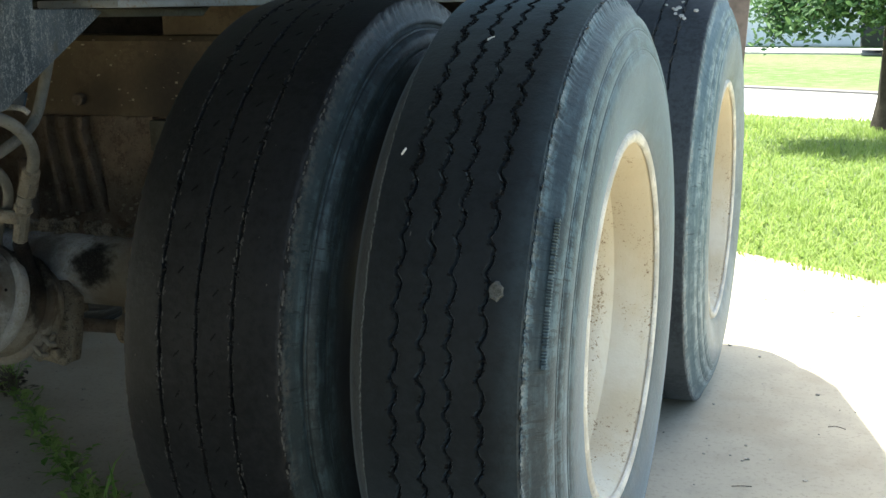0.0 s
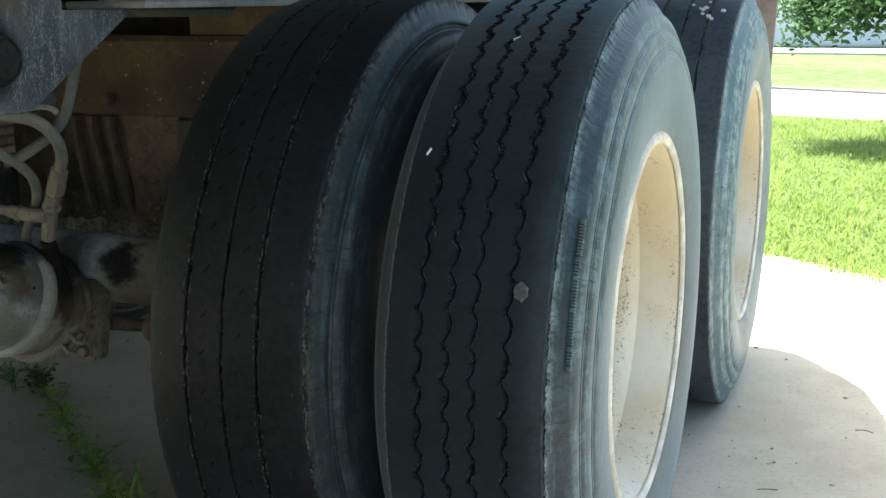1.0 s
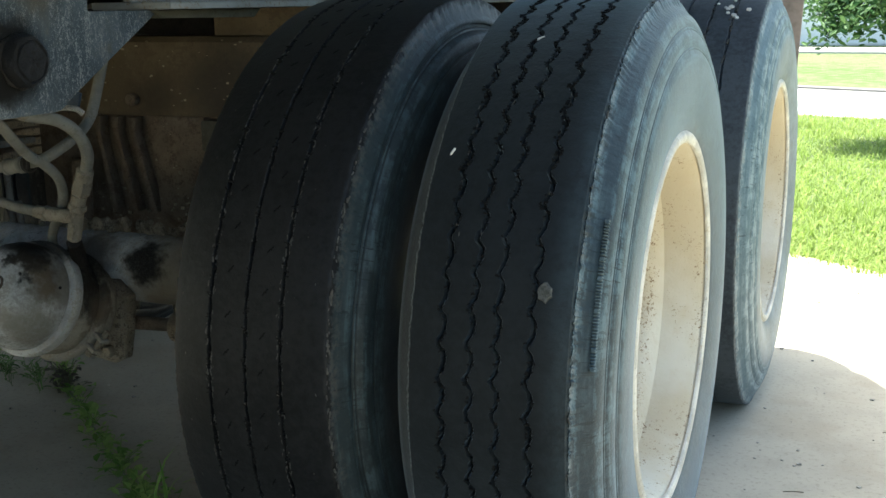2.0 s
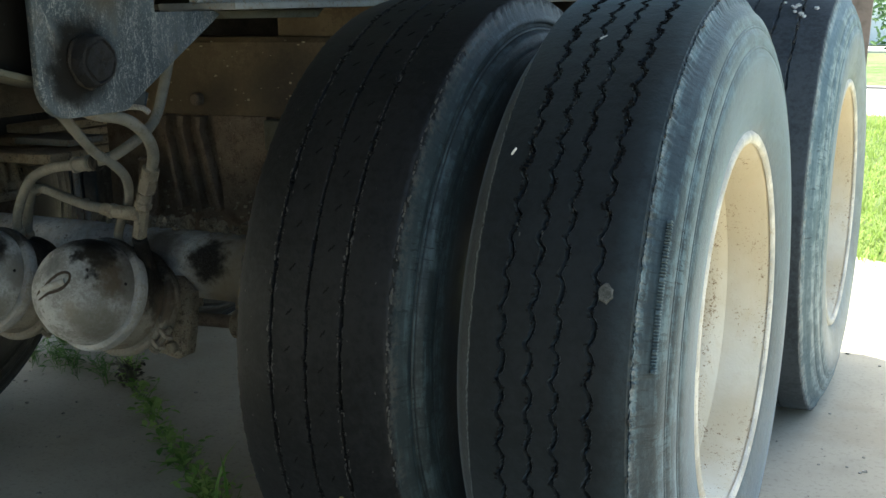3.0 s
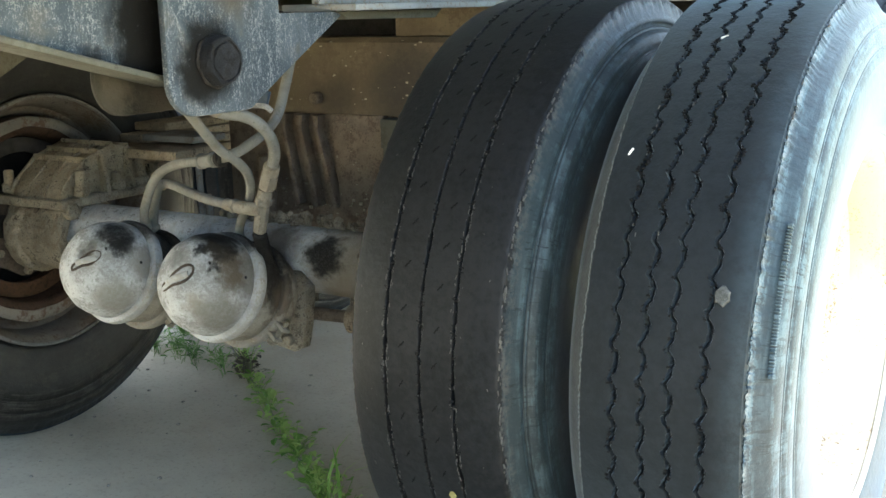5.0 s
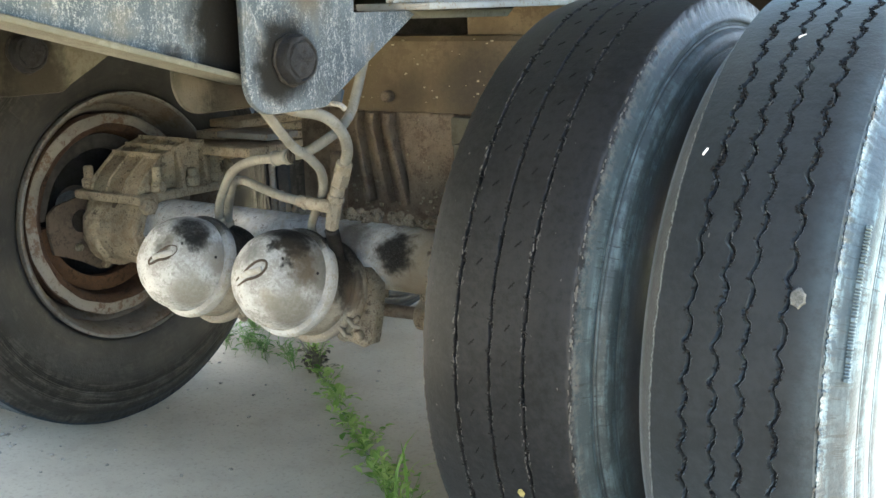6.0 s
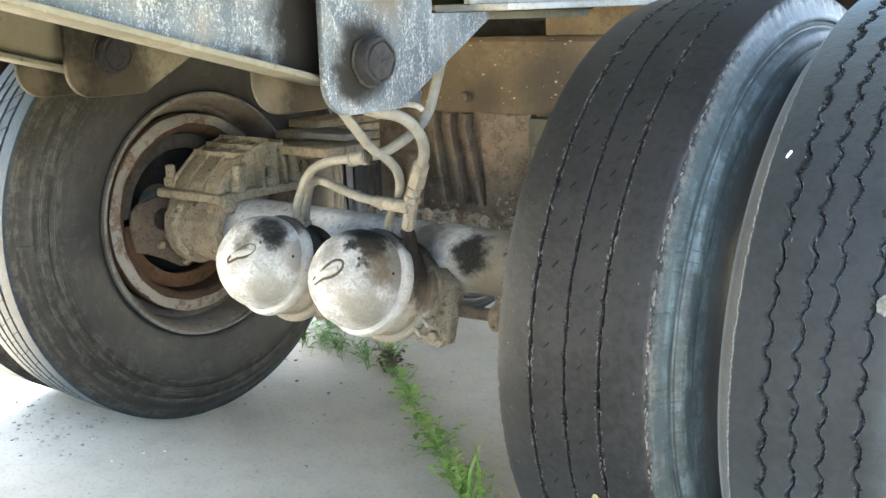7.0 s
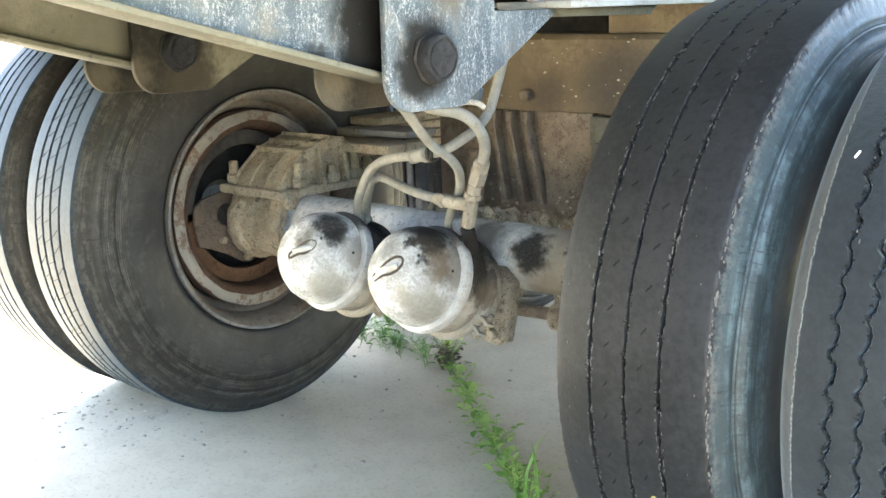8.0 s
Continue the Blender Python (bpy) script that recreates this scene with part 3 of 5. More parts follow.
def tyre_profile(half, shoulder, grooves, R=0.515, hollow=0.0, bulged=False):
    """Half section width, tread half-width and grooves (x, width, depth) to a lathe profile, and which points belong to a groove."""
    wall = [(0.78, 0.290), (0.83, 0.299), (0.87, 0.3005), (0.895, 0.304), (0.93, 0.318), (0.97, 0.345), (0.995, 0.370), (1.0, 0.390), (0.988, 0.410), (0.970, 0.4250), (0.963, 0.4262), (0.970, 0.4275), (0.968, 0.4290), (0.960, 0.4302), (0.963, 0.4315), (0.940, 0.4480), (0.920, 0.4545), (0.912, 0.4557), (0.917, 0.4570), (0.914, 0.4585), (0.905, 0.4597), (0.908, 0.4610), (0.85, 0.480)]
    if hollow:
        wall = sorted([*wall, (0.935, 0.4508), (0.898, 0.4640), (0.888, 0.4680), (0.877, 0.4720), (0.864, 0.4760)], key=lambda p: p[1])
    left = [(-half * k, r, -1) for k, r in wall]
    for f, r in ((0.45, 0.489), (0.22, 0.498), (0.06, 0.5045), (0.0, R - 0.0075), (-0.12, R - 0.0036)):
        left.append((-(shoulder + (half * 0.85 - shoulder) * f), r, -1))
    mid = []
    for g, (x, w, d) in enumerate(grooves):
        top = R - 0.004 * (x / shoulder) ** 2
        mid += [(x - w / 2 - 0.0005, top, g), (x - w / 2, top - 0.0007, g), (x - w * 0.30, top - d, g), (x + w * 0.30, top - d, g), (x + w / 2, top - 0.0007, g), (x + w / 2 + 0.0005, top, g)]
    mid = [(-shoulder * 0.975, R - 0.0029, -1), (-shoulder * 0.94, R - 0.0027, -1), (-shoulder * 0.87, R - 0.002, -1), *mid]
    if not hollow:
        drop = 1.0 if bulged else 0.0
        mid += [(shoulder * f, R - d - drop * e, -1) for f, d, e in ((0.70, 0.0016, 0.0004), (0.80, 0.0019, 0.0014), (0.87, 0.0022, 0.0024), (0.94, 0.0027, 0.0038), (0.975, 0.0029, 0.0046))]
    else:
        mid += [(shoulder * 0.56, R - 0.001, -1), (shoulder * 0.68, R - 0.0015, -1), (shoulder * 0.82, R - 0.002, -1), (shoulder * 0.94, R - 0.0025, -1), (shoulder * 0.975, R - 0.0027, -1)]
    right = [(-x, r, -1) for x, r, _ in reversed(left)]
    if bulged:
        right[0:2] = [(x, r - 0.0040, k) for x, r, k in right[0:2]]
        left = [(x, r, -1) for x, r in BULGED]
    return left + mid + right


def tyre(bm, at, half, shoulder, grooves, wave=0.0, waves=74, segs=592, seed=0, hollow=0.0, torn=70, bulged=False, scale=1.0):
    """torn: how many bites its shoulders lack; hollow: how deep the -x shoulder rib is worn away."""
    pts = tyre_profile(half, shoulder, grooves, 0.515, hollow, bulged)
    rng = random.Random(seed)
    rough = [[rng.uniform(-1, 1) for _ in range(segs)] for _ in range(5)]
    chunk = [0.0] * segs
    for _ in range(torn):
        k, n, d = rng.randrange(segs), rng.randint(1, 5), rng.uniform(0.001, 0.004)
        for q in range(n):
            chunk[(k + q) % segs] = d

    def wobble(i, a):
        k = int(round(a / (2 * math.pi) * segs)) % segs
        x, r, g = pts[i]
        dx = dr = 0.0
        if g >= 0:
            if wave:
                u = a * waves + g * 0.25
                dx = wave * (math.sin(u) + 0.30 * math.sin(2 * u + 0.9) + 0.28 * rough[4][(k * waves // segs * 7 + 31 * g) % segs])
            dx += (0.0013 if wave else 0.0012) * rough[(g + (2 if x > grooves[g][0] else 0)) % 5][k]
            if not wave and torn and (k + 5 * g) % 22 < 4:
                dx += 0.0022 if x > grooves[g][0] else -0.0008
        elif 0.4975 < r < 0.512 and abs(x) > shoulder * 0.985:
            dr = (0.0010 if torn else 0.0003) * rough[0][k] - chunk[k] * (1.0 if r > 0.503 else 0.5)
            dx = (0.0012 if x > 0 else -0.0012) * rough[2][k]
        if hollow and x > 0 and 0.443 < r < 0.479:
            dx = -0.010 * math.sin(math.pi * (r - 0.443) / 0.036) ** 2
        if hollow and r > 0.47:
            if x < 0:
                dr = -hollow * 3 * min(1, max(0, (-x - 0.07) / 0.05)) ** 2
            else:
                dr -= hollow * 1.7 * min(1, max(0, (x - 0.068) / 0.052)) ** 2
        if math.sin(a) < -0.95 and r > 0.5:
            dr = min(dr, (at[2] - 0.0005) / scale / -math.sin(a) - r)
        return dx, dr

    lathe(bm, [(x, r) for x, r, _ in pts], segs, Matrix.Translation(at) @ Matrix.Diagonal((1, scale, scale, 1)), wobble)


G_WAVE = [(-0.0580, 0.0062, 0.0100), (-0.0205, 0.0062, 0.0100), (0.0130, 0.0062, 0.0100), (0.0550, 0.0062, 0.0100)]
G_WORN = [(-0.056, 0.0044, 0.009), (0.000, 0.0044, 0.009), (0.053, 0.0044, 0.009)]
G_THREE = [(-0.06, 0.005, 0.006), (-0.003, 0.005, 0.006), (0.047, 0.005, 0.006)]
G_FOUR = [(-0.052, 0.0085, 0.010), (-0.018, 0.0085, 0.010), (0.016, 0.0085, 0.010), (0.052, 0.0085, 0.010)]


def rim(bm, at, side):
    """The hollow steel rim with rolled lips; the deep well lies away from side."""
    h = 0.1305
    prof = [(h, 0.288), (h + 0.004, 0.293), (h + 0.002, 0.299), (h - 0.006, 0.300), (h - 0.010, 0.290), (h - 0.012, 0.284), (h - 0.07, 0.279), (h - 0.085, 0.262), (h - 0.10, 0.255), (h - 0.14, 0.253), (h - 0.155, 0.262), (h - 0.20, 0.279), (h - 0.228, 0.284), (h - 0.233, 0.297), (h - 0.242, 0.299), (h - 0.244, 0.290), (h - 0.231, 0.276), (h - 0.20, 0.272), (h - 0.155, 0.255), (h - 0.14, 0.245), (h - 0.10, 0.247), (h - 0.085, 0.255), (h - 0.072, 0.270), (h - 0.010, 0.279), (h, 0.288)]
    lathe(bm, prof, 120, Matrix.Translation(at) @ Matrix.Diagonal((side, 1, 1, 1)))


def disc(bm, at, side):
    """The dished wheel disc with hand holes, its hollow towards side."""
    m = Matrix.Translation(at) @ Matrix.Diagonal((side, 1, 1, 1))
    segs, holes = 80, 5
    prof = [(-0.005, 0.246), (-0.035, 0.240), (-0.060, 0.222), (-0.082, 0.185), (-0.095, 0.165), (-0.10, 0.145), (-0.10, 0.02)]
    front = lathe(bm, prof, segs, m)
    kill = set()
    for k in range(segs):
        if (k * holes % segs) / segs < 0.34:
            for f in front[k][3].link_faces:
                c = m.inverted() @ f.calc_center_median()
                if 0.17 < math.hypot(c.y, c.z) < 0.215:
                    kill.add(f)
    bmesh.ops.delete(bm, geom=list(kill), context="FACES")
    bmesh.ops.solidify(bm, geom=bm.faces[:], thickness=0.01)


def wheel(x, y, grooves, half, shoulder, wave, side, rubber, paint, label, tyre_label, seed, hollow=0.0, bulged=False, z=AXLE_Z, scale=1.0):
    """A rim with its disc and tyre; side: where the hollow of the disc opens."""
    at = (x, y, z)
    bm = B()
    rim(bm, at, side)
    w = part("wheel", bm, paint, trailer, label, origin=at)
    bm = B()
    disc(bm, at, side)
    part("disc", bm, paint, w)
    bm = B()
    tyre(bm, at, half, shoulder, grooves, wave, segs=1184 if wave else 592, seed=seed, hollow=hollow, torn=0 if rubber == M_TYRE_DUSTY else 70, bulged=bulged, scale=scale)
    part("tyre", bm, rubber, w, tyre_label, 50)
    return w


X_OUT, X_IN, X_LIN, X_LOUT = -0.4475, -0.785, -2.298, -2.628
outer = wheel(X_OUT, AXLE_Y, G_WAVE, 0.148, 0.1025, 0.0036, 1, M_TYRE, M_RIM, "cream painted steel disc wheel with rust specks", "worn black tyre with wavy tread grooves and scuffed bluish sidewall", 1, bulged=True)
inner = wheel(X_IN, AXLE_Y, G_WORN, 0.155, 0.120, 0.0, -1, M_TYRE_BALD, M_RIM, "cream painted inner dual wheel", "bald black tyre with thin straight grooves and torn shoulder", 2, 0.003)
left_inner = wheel(X_LIN, AXLE_Y, G_FOUR, 0.148, 0.098, 0.0, 1, M_TYRE_DUSTY, M_RIM_RUST, "rusted steel wheel seen from its inner side", "dusty tyre with slanted slits between four straight grooves", 3, z=LEFT_Z, scale=1.02)
wheel(X_LOUT, AXLE_Y, G_FOUR, 0.148, 0.098, 0.0, -1, M_TYRE_DUSTY, M_RIM_RUST, "rusted outer dual steel wheel", "dusty tyre with four straight grooves", 4, z=LEFT_Z, scale=1.02)
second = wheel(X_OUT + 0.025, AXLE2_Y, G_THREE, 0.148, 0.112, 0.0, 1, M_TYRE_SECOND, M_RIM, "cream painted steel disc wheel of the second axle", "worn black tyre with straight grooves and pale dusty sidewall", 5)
wheel(X_IN + 0.02, AXLE2_Y, G_THREE, 0.148, 0.112, 0.0, -1, M_TYRE_SECOND, M_RIM, "cream painted inner dual wheel of the second axle", "worn black inner tyre", 6)
wheel(X_LIN, AXLE2_Y, G_FOUR, 0.148, 0.098, 0.0, 1, M_TYRE_DUSTY, M_RIM_RUST, "rusted steel wheel of the second axle", "dusty black tyre of the second axle", 7, z=LEFT_Z, scale=1.02)
wheel(X_LOUT, AXLE2_Y, G_FOUR, 0.148, 0.098, 0.0, -1, M_TYRE_DUSTY, M_RIM_RUST, "rusted outer steel wheel of the second axle", "dusty black outer tyre of the second axle", 8, z=LEFT_Z, scale=1.02)


def on_tread(w, x, degrees, lift=0.0):
    """A pose on a wheel's tread: x across from its middle, degrees up from the side that faces -y."""
    c, a = ORIGIN[w.name], radians(degrees)
    r = (0.525 if c.x < -2 else 0.515) + lift
    p = Vector((c.x + x, c.y - r * math.cos(a), c.z + r * math.sin(a)))
    return Matrix.Translation(p) @ Matrix.Rotation(-a, 4, "X") @ Matrix.Rotation(radians(90), 4, "X")


def slits(w, ribs, count, length, tilt, seed, jag=0.0):
    """Short slanted dark bars on the ribs of a tread, standing for shaded slits."""
    rng, bm = random.Random(seed), B()
    for x in ribs:
        for k in range(count):
            d = 360 * (k + rng.uniform(-0.12, 0.12)) / count - 180 + (0 if x < 0 else 180 / count)
            m = on_tread(w, x + rng.uniform(-1, 1) * 0.002, d, -0.0006) @ Matrix.Rotation(radians(tilt + rng.uniform(-8, 8)), 4, "Z")
            if jag:
                box(bm, (-length / 2, -0.0008, -0.001), (-0.001, 0.0008, 0.0010), 0, m @ Matrix.Rotation(radians(jag), 4, "Z"))
                box(bm, (0.001, -0.0008, -0.001), (length / 2, 0.0008, 0.0010), 0, m @ Matrix.Rotation(radians(jag), 4, "Z"))
                box(bm, (-0.002, -0.0006, -0.001), (0.002, 0.0006, 0.0010), 0, m @ Matrix.Rotation(radians(-40), 4, "Z"))
            else:
                box(bm, (-length / 2, -0.0008, -0.001), (length / 2, 0.0008, 0.0008), 0, m)
    tagged(part("tread_slit", bm, M_SLIT_SHADE, w, "dark strips standing for the shade in short tread slits", 0), kind="stuff")


slits(inner, (-0.028, 0.026), 60, 0.012, 38, 11, 14)


def nicks(w, grooves, seed, wave=0.0, count=150, arc=(-70, 100)):
    """Small dark boxes along the edges of the grooves, standing for shaded tears."""
    rng, bm = random.Random(seed), B()
    for g, (x, width, _) in enumerate(grooves):
        for _ in range(count):
            d = rng.uniform(*arc)
            u = (radians(180) - radians(d)) * 74 + g * 0.25
            side = rng.choice((-1, 1))
            xx = x + wave * (math.sin(u) + 0.3 * math.sin(2 * u + 0.9)) + side * width * 0.5
            n, t = rng.uniform(0.0010, 0.0026 if wave else 0.0045), rng.uniform(0.0005, 0.0014)
            box(bm, (-n, -t, -0.001), (n, t, 0.0006), 0, on_tread(w, xx, d, -0.0006) @ Matrix.Rotation(rng.uniform(-0.7, 0.7), 4, "Z"))
    tagged(part("tread_tear", bm, M_SLIT_SHADE, w, "small dark blocks standing for shaded tears along the groove edges", 0), kind="stuff")


nicks(outer, G_WAVE, 15, 0.0036, 190)
nicks(outer, G_WAVE, 17, 0.0036, 130, (30, 100))
nicks(inner, G_WORN, 16, 0.0, 120)
slits(left_inner, (-0.035, 0.034), 70, 0.032, 32, 12)
slits(left_inner, (-0.001,), 70, 0.028, 26, 13)


def crumbs(w, xs, count, seed, size=0.0022, spread=0.0018, arc=(-75, 95)):
    """Grit and torn rubber crumbs along grooves and shoulders."""
    rng, bm = random.Random(seed), B()
    for x in xs:
        for _ in range(count):
            s = size * rng.uniform(0.3, 1.2)
            lift = -0.009 if abs(x) > 0.095 else -0.0010
            m = on_tread(w, x + rng.gauss(0, spread), rng.uniform(*arc), lift)
            box(bm, (-s / 2, -s * rng.uniform(0.6, 3.5), -s / 2), (s / 2, s * rng.uniform(0.6, 3.5), s / 2), 0, m @ Matrix.Rotation(rng.uniform(-0.35, 0.35), 4, "Z"))
    tagged(part("lodged_grit", bm, M_GRIT, w, "pale grit stuck in grooves and along the torn shoulder", 0), kind="stuff")


crumbs(inner, (-0.0595, -0.0525, -0.0035, 0.0035, 0.0495, 0.0565), 200, 21, 0.0011, 0.0012)
crumbs(inner, (-0.09, -0.03, 0.03, 0.075), 26, 26, 0.0007, 0.012)
crumbs(inner, (0.119,), 190, 22, 0.0017, 0.0026, (-60, 60))
crumbs(outer, (-0.058, -0.0205, 0.013, 0.055), 26, 23, 0.0011, 0.004, (20, 90))
crumbs(outer, (0.104,), 30, 24, 0.0018, 0.002)
crumbs(second, (-0.003, 0.047), 40, 25, 0.003, 0.003, (40, 100))


def splat(w, x, degrees, size, seed, label, flat=0.002, thin=1.0, tilt=0, material=None):
    """A ragged pale lump stuck on a tread."""
    rng, bm = random.Random(seed), B()
    ring = [(size * rng.uniform(0.75, 1.1) * math.cos(a), size * rng.uniform(0.85, 1.25) * math.sin(a)) for a in np.linspace(0, 2 * math.pi, 14, endpoint=False)]
    m = on_tread(w, x, degrees) @ Matrix.Rotation(radians(tilt), 4, "Z") @ Matrix.Diagonal((thin, 1, 1, 1))
    low = [bm.verts.new(m @ Vector((u, v, -0.002))) for u, v in ring]
    high = [bm.verts.new(m @ Vector((u * 0.85, v * 0.85, flat * rng.uniform(0.6, 1.3)))) for u, v in ring]
    top = bm.verts.new(m @ Vector((0, 0, flat * 1.2)))
    for i in range(14):
        j = (i + 1) % 14
        bm.faces.new((low[i], low[j], high[j], high[i])), bm.faces.new((high[i], high[j], top))
    part("stuck_stone", bm, material or M_STONE, w, label)


splat(outer, 0.0675, 18.9, 0.0110, 31, "grey dried clay patch stuck on the tread", material=M_CLAY)
splat(outer, -0.0805, 38.0, 0.0060, 32, "white dropping splashed on the tread", 0.0008, 0.20, -22, M_WHITE)
splat(outer, -0.0155, 61.5, 0.0055, 33, "white dropping splashed on the tread", 0.0008, 0.20, -55, M_WHITE)
for k in range(9):
    rng = random.Random(40 + k)
    splat(second, rng.uniform(0.0, 0.085), rng.uniform(62, 74), rng.uniform(0.004, 0.008), 50 + k, "white dropping on the tyre", material=M_WHITE)


# chipped rolled edges of the cream rims
for w in (outer, second):
    bm = B()
    rng = random.Random(64)
    lathe(bm, [(0.1300, 0.2835), (0.1338, 0.2850), (0.1362, 0.2895), (0.1368, 0.2945), (0.1350, 0.3000), (0.1310, 0.3030), (0.1260, 0.2990)], 144, Matrix.Translation(ORIGIN[w.name]), lambda i, a: (0, rng.uniform(-0.0007, 0.0007) if 0 < i < 6 else 0))
    part("rim_edge", bm, M_RIM_CHIP, w, "pale chipped edge of the rim")


# raised marks on sidewalls, unreadable
def wall_marks(w, radius, start, span, count, side, height, material, seed):
    rng, bm = random.Random(seed), B()
    c = ORIGIN[w.name]
    for k in range(count):
        a = radians(start + span * k / count)
        m = Matrix.Translation(c) @ Matrix.Rotation(a, 4, "X") @ Matrix.Translation((side * 0.1475, 0, radius))
        wd = span / count * 0.0174 * radius * 0.32
        box(bm, (-0.003, -wd, -height / 2), (0.003, -wd * 0.55, height / 2), 0.0008, m)
        box(bm, (-0.003, wd * 0.55, -height / 2), (0.003, wd, height / 2), 0.0008, m)
        q = rng.choice((-1, 0, 1)) * height * 0.38
        box(bm, (-0.003, -wd * 0.55, q - height * 0.1), (0.003, wd * 0.55, q + height * 0.1), 0.0008, m)
    tagged(part("raised_mark", bm, material, w, "raised moulded marks on the sidewall", 0), kind="stuff")


wall_marks(left_inner, 0.392, 20, 75, 8, 0.985, 0.035, M_TYRE_DUSTY, 61)
wall_marks(outer, 0.4825, 60, 22, 24, 0.843, 0.009, M_RAISED, 62)
wall_marks(inner, 0.40, 55, 60, 9, 1.02, 0.016, M_TYRE_BALD, 63)

# a dry leaf caught on the bald tyre
bm = B()
m = on_tread(inner, 0.036, -18.5, 0.003)
leafline = [(-0.010, 0), (-0.004, 0.005), (0.004, 0.006), (0.011, 0.001), (0.005, -0.005), (-0.004, -0.005)]
slab(bm, [m @ Vector((u * 0.6, v * 1.3, 0.0)) for u, v in leafline], m.to_3x3() @ Vector((0, 0, 0.0006)))
leaf = tagged(part("fallen_leaf", bm, M_DRYLEAF, origin=m.translation), "small yellow fallen leaf caught on the bald tyre", "leaf")

# ---- axles ----
for y in (AXLE_Y, AXLE2_Y):
    bm = B()
    lathe(bm, [(-2.75, 0.05), (-2.2, 0.058), (-2.05, 0.066), (-0.95, 0.066), (-0.8, 0.058), (-0.42, 0.05)], 48, Matrix.Translation((0, y, AXLE_Z + 0.005)))
    part("axle", bm, M_AXLE, trailer, "dusty grey round axle tube with a black grease spot", origin=(-1.52, y, AXLE_Z))

# brake drum and spider inside the far wheel
D = (X_LIN, AXLE_Y, LEFT_Z)
bm = B()
lathe(bm, [(0.1395, 0.2930), (0.1412, 0.2945), (0.1418, 0.2975), (0.1408, 0.3003), (0.132, 0.3020), (0.1262, 0.2995)], 120, Matrix.Translation(D))
part("rim_edge", bm, M_RIM_EDGE, left_inner, "pale bare edge of the rim")
bm = B()
lathe(bm, [(0.072, 0.203), (0.079, 0.206), (0.084, 0.211), (0.086, 0.222), (0.087, 0.240), (0.082, 0.248), (0.066, 0.251), (0.058, 0.244), (-0.10, 0.236), (-0.11, 0.15), (-0.10, 0.15), (-0.09, 0.203), (0.05, 0.200), (0.072, 0.203)], 96, Matrix.Translation(D), lambda i, a: (0, 0.0012 * math.sin(4 * a + i)))
drum = part("brake_drum", bm, M_DRUM, trailer, "rusty brake drum with a pale worn lip", origin=D)
bm = B()
lathe(bm, [(0.0862, 0.2215), (0.0885, 0.223), (0.0898, 0.232), (0.0890, 0.241), (0.0840, 0.2475)], 96, Matrix.Translation(D), lambda i, a: (0, 0.0015 * math.sin(5 * a + i) + 0.001 * math.sin(17 * a)))
part("lip", bm, M_RIM_LIP, drum, "pale worn lip")
# Near-black disc put in as the drum's inner shade.
bm = B()
lathe(bm, [(-0.07, 0.06), (-0.07, 0.198)], 64, Matrix.Translation(D))
part("drum_shade", bm, M_NUT_SHADE, drum, "dark disc standing for the shade inside the drum")
# Upper shoe gets a darker material in place of shade; the lower shows rust.
for a0, a1, tone in ((8, 178, M_DARK), (184, 350, M_SHOE)):
    bm = B()
    arc = [radians(a0 + (a1 - a0) * k / 24) for k in range(25)]
    ring = [(r * math.cos(a), r * math.sin(a)) for r, turn in ((0.196, 1), (0.160, -1)) for a in arc[::turn]]
    slab(bm, [(D[0] + 0.010, D[1] + u, D[2] + v) for u, v in ring], (0.030, 0, 0), 0.002)
    part("brake_shoe", bm, tone, drum, "curved brake shoe, rusty below, darkened for shade above")
bm = B()
spider = [(-0.172, 0.040), (-0.150, 0.058), (-0.08, 0.072), (0.05, 0.09), (0.13, 0.075), (0.155, 0.0), (0.12, -0.065), (0.03, -0.095), (-0.015, -0.120), (-0.04, -0.116), (-0.085, -0.090), (-0.13, -0.070), (-0.165, -0.058), (-0.176, -0.002)]
slab(bm, [(X_LIN + 0.052, AXLE_Y + u, AXLE_Z + v) for u, v in spider], (0.012, 0, 0), 0.003)
part("brake_spider", bm, M_SPIDER, drum, "dark cast brake spider plate")
# Solid dark disc on the plate paints the shade of a hole.
bm = B()
rod(bm, (X_LIN + 0.062, AXLE_Y - 0.082, AXLE_Z + 0.012), (X_LIN + 0.0665, AXLE_Y - 0.082, AXLE_Z + 0.012), 0.028, 24)
part("hole_shade", bm, M_GREASE_SHADE, drum, "dark disc standing for the shade in a round opening")
for u, v in ((-0.028, -0.105), (0.10, -0.05), (-0.10, -0.05), (0.05, 0.07)):
    bm = B()
    rod(bm, (X_LIN + 0.062, AXLE_Y + u, AXLE_Z + v), (X_LIN + 0.078, AXLE_Y + u, AXLE_Z + v), 0.010, 6)
    part("spider_bolt", bm, M_CAST, drum)
bm = B()
lathe(bm, [(0.065, 0.070), (0.070, 0.076), (0.085, 0.078), (0.10, 0.074), (0.17, 0.078), (0.178, 0.088), (0.19, 0.088), (0.195, 0.07)], 48, Matrix.Translation(D))
part("axle_collar", bm, M_DARKCAST, drum, "muddy round collar on the axle end")

# ---- deck and frame ----
bm = B()
rounded = [(-2.9, -8.5), (-0.11, -8.5), (-0.11, 2.6), (-0.138, 2.90), (-0.183, 3.07), (-0.251, 3.32), (-0.31, 3.415), (-0.40, 3.495), (-0.50, 3.565), (-0.58, 3.58), (-0.64, 3.595), (-1.0, 3.66), (-2.9, 3.66)]
slab(bm, [(x - 0.028, y + 0.04, 1.55) for x, y in rounded], (0, 0, 0.06))
part("deck", bm, M_DARK, trailer, "dark trailer deck over the wheels")
bm = B()
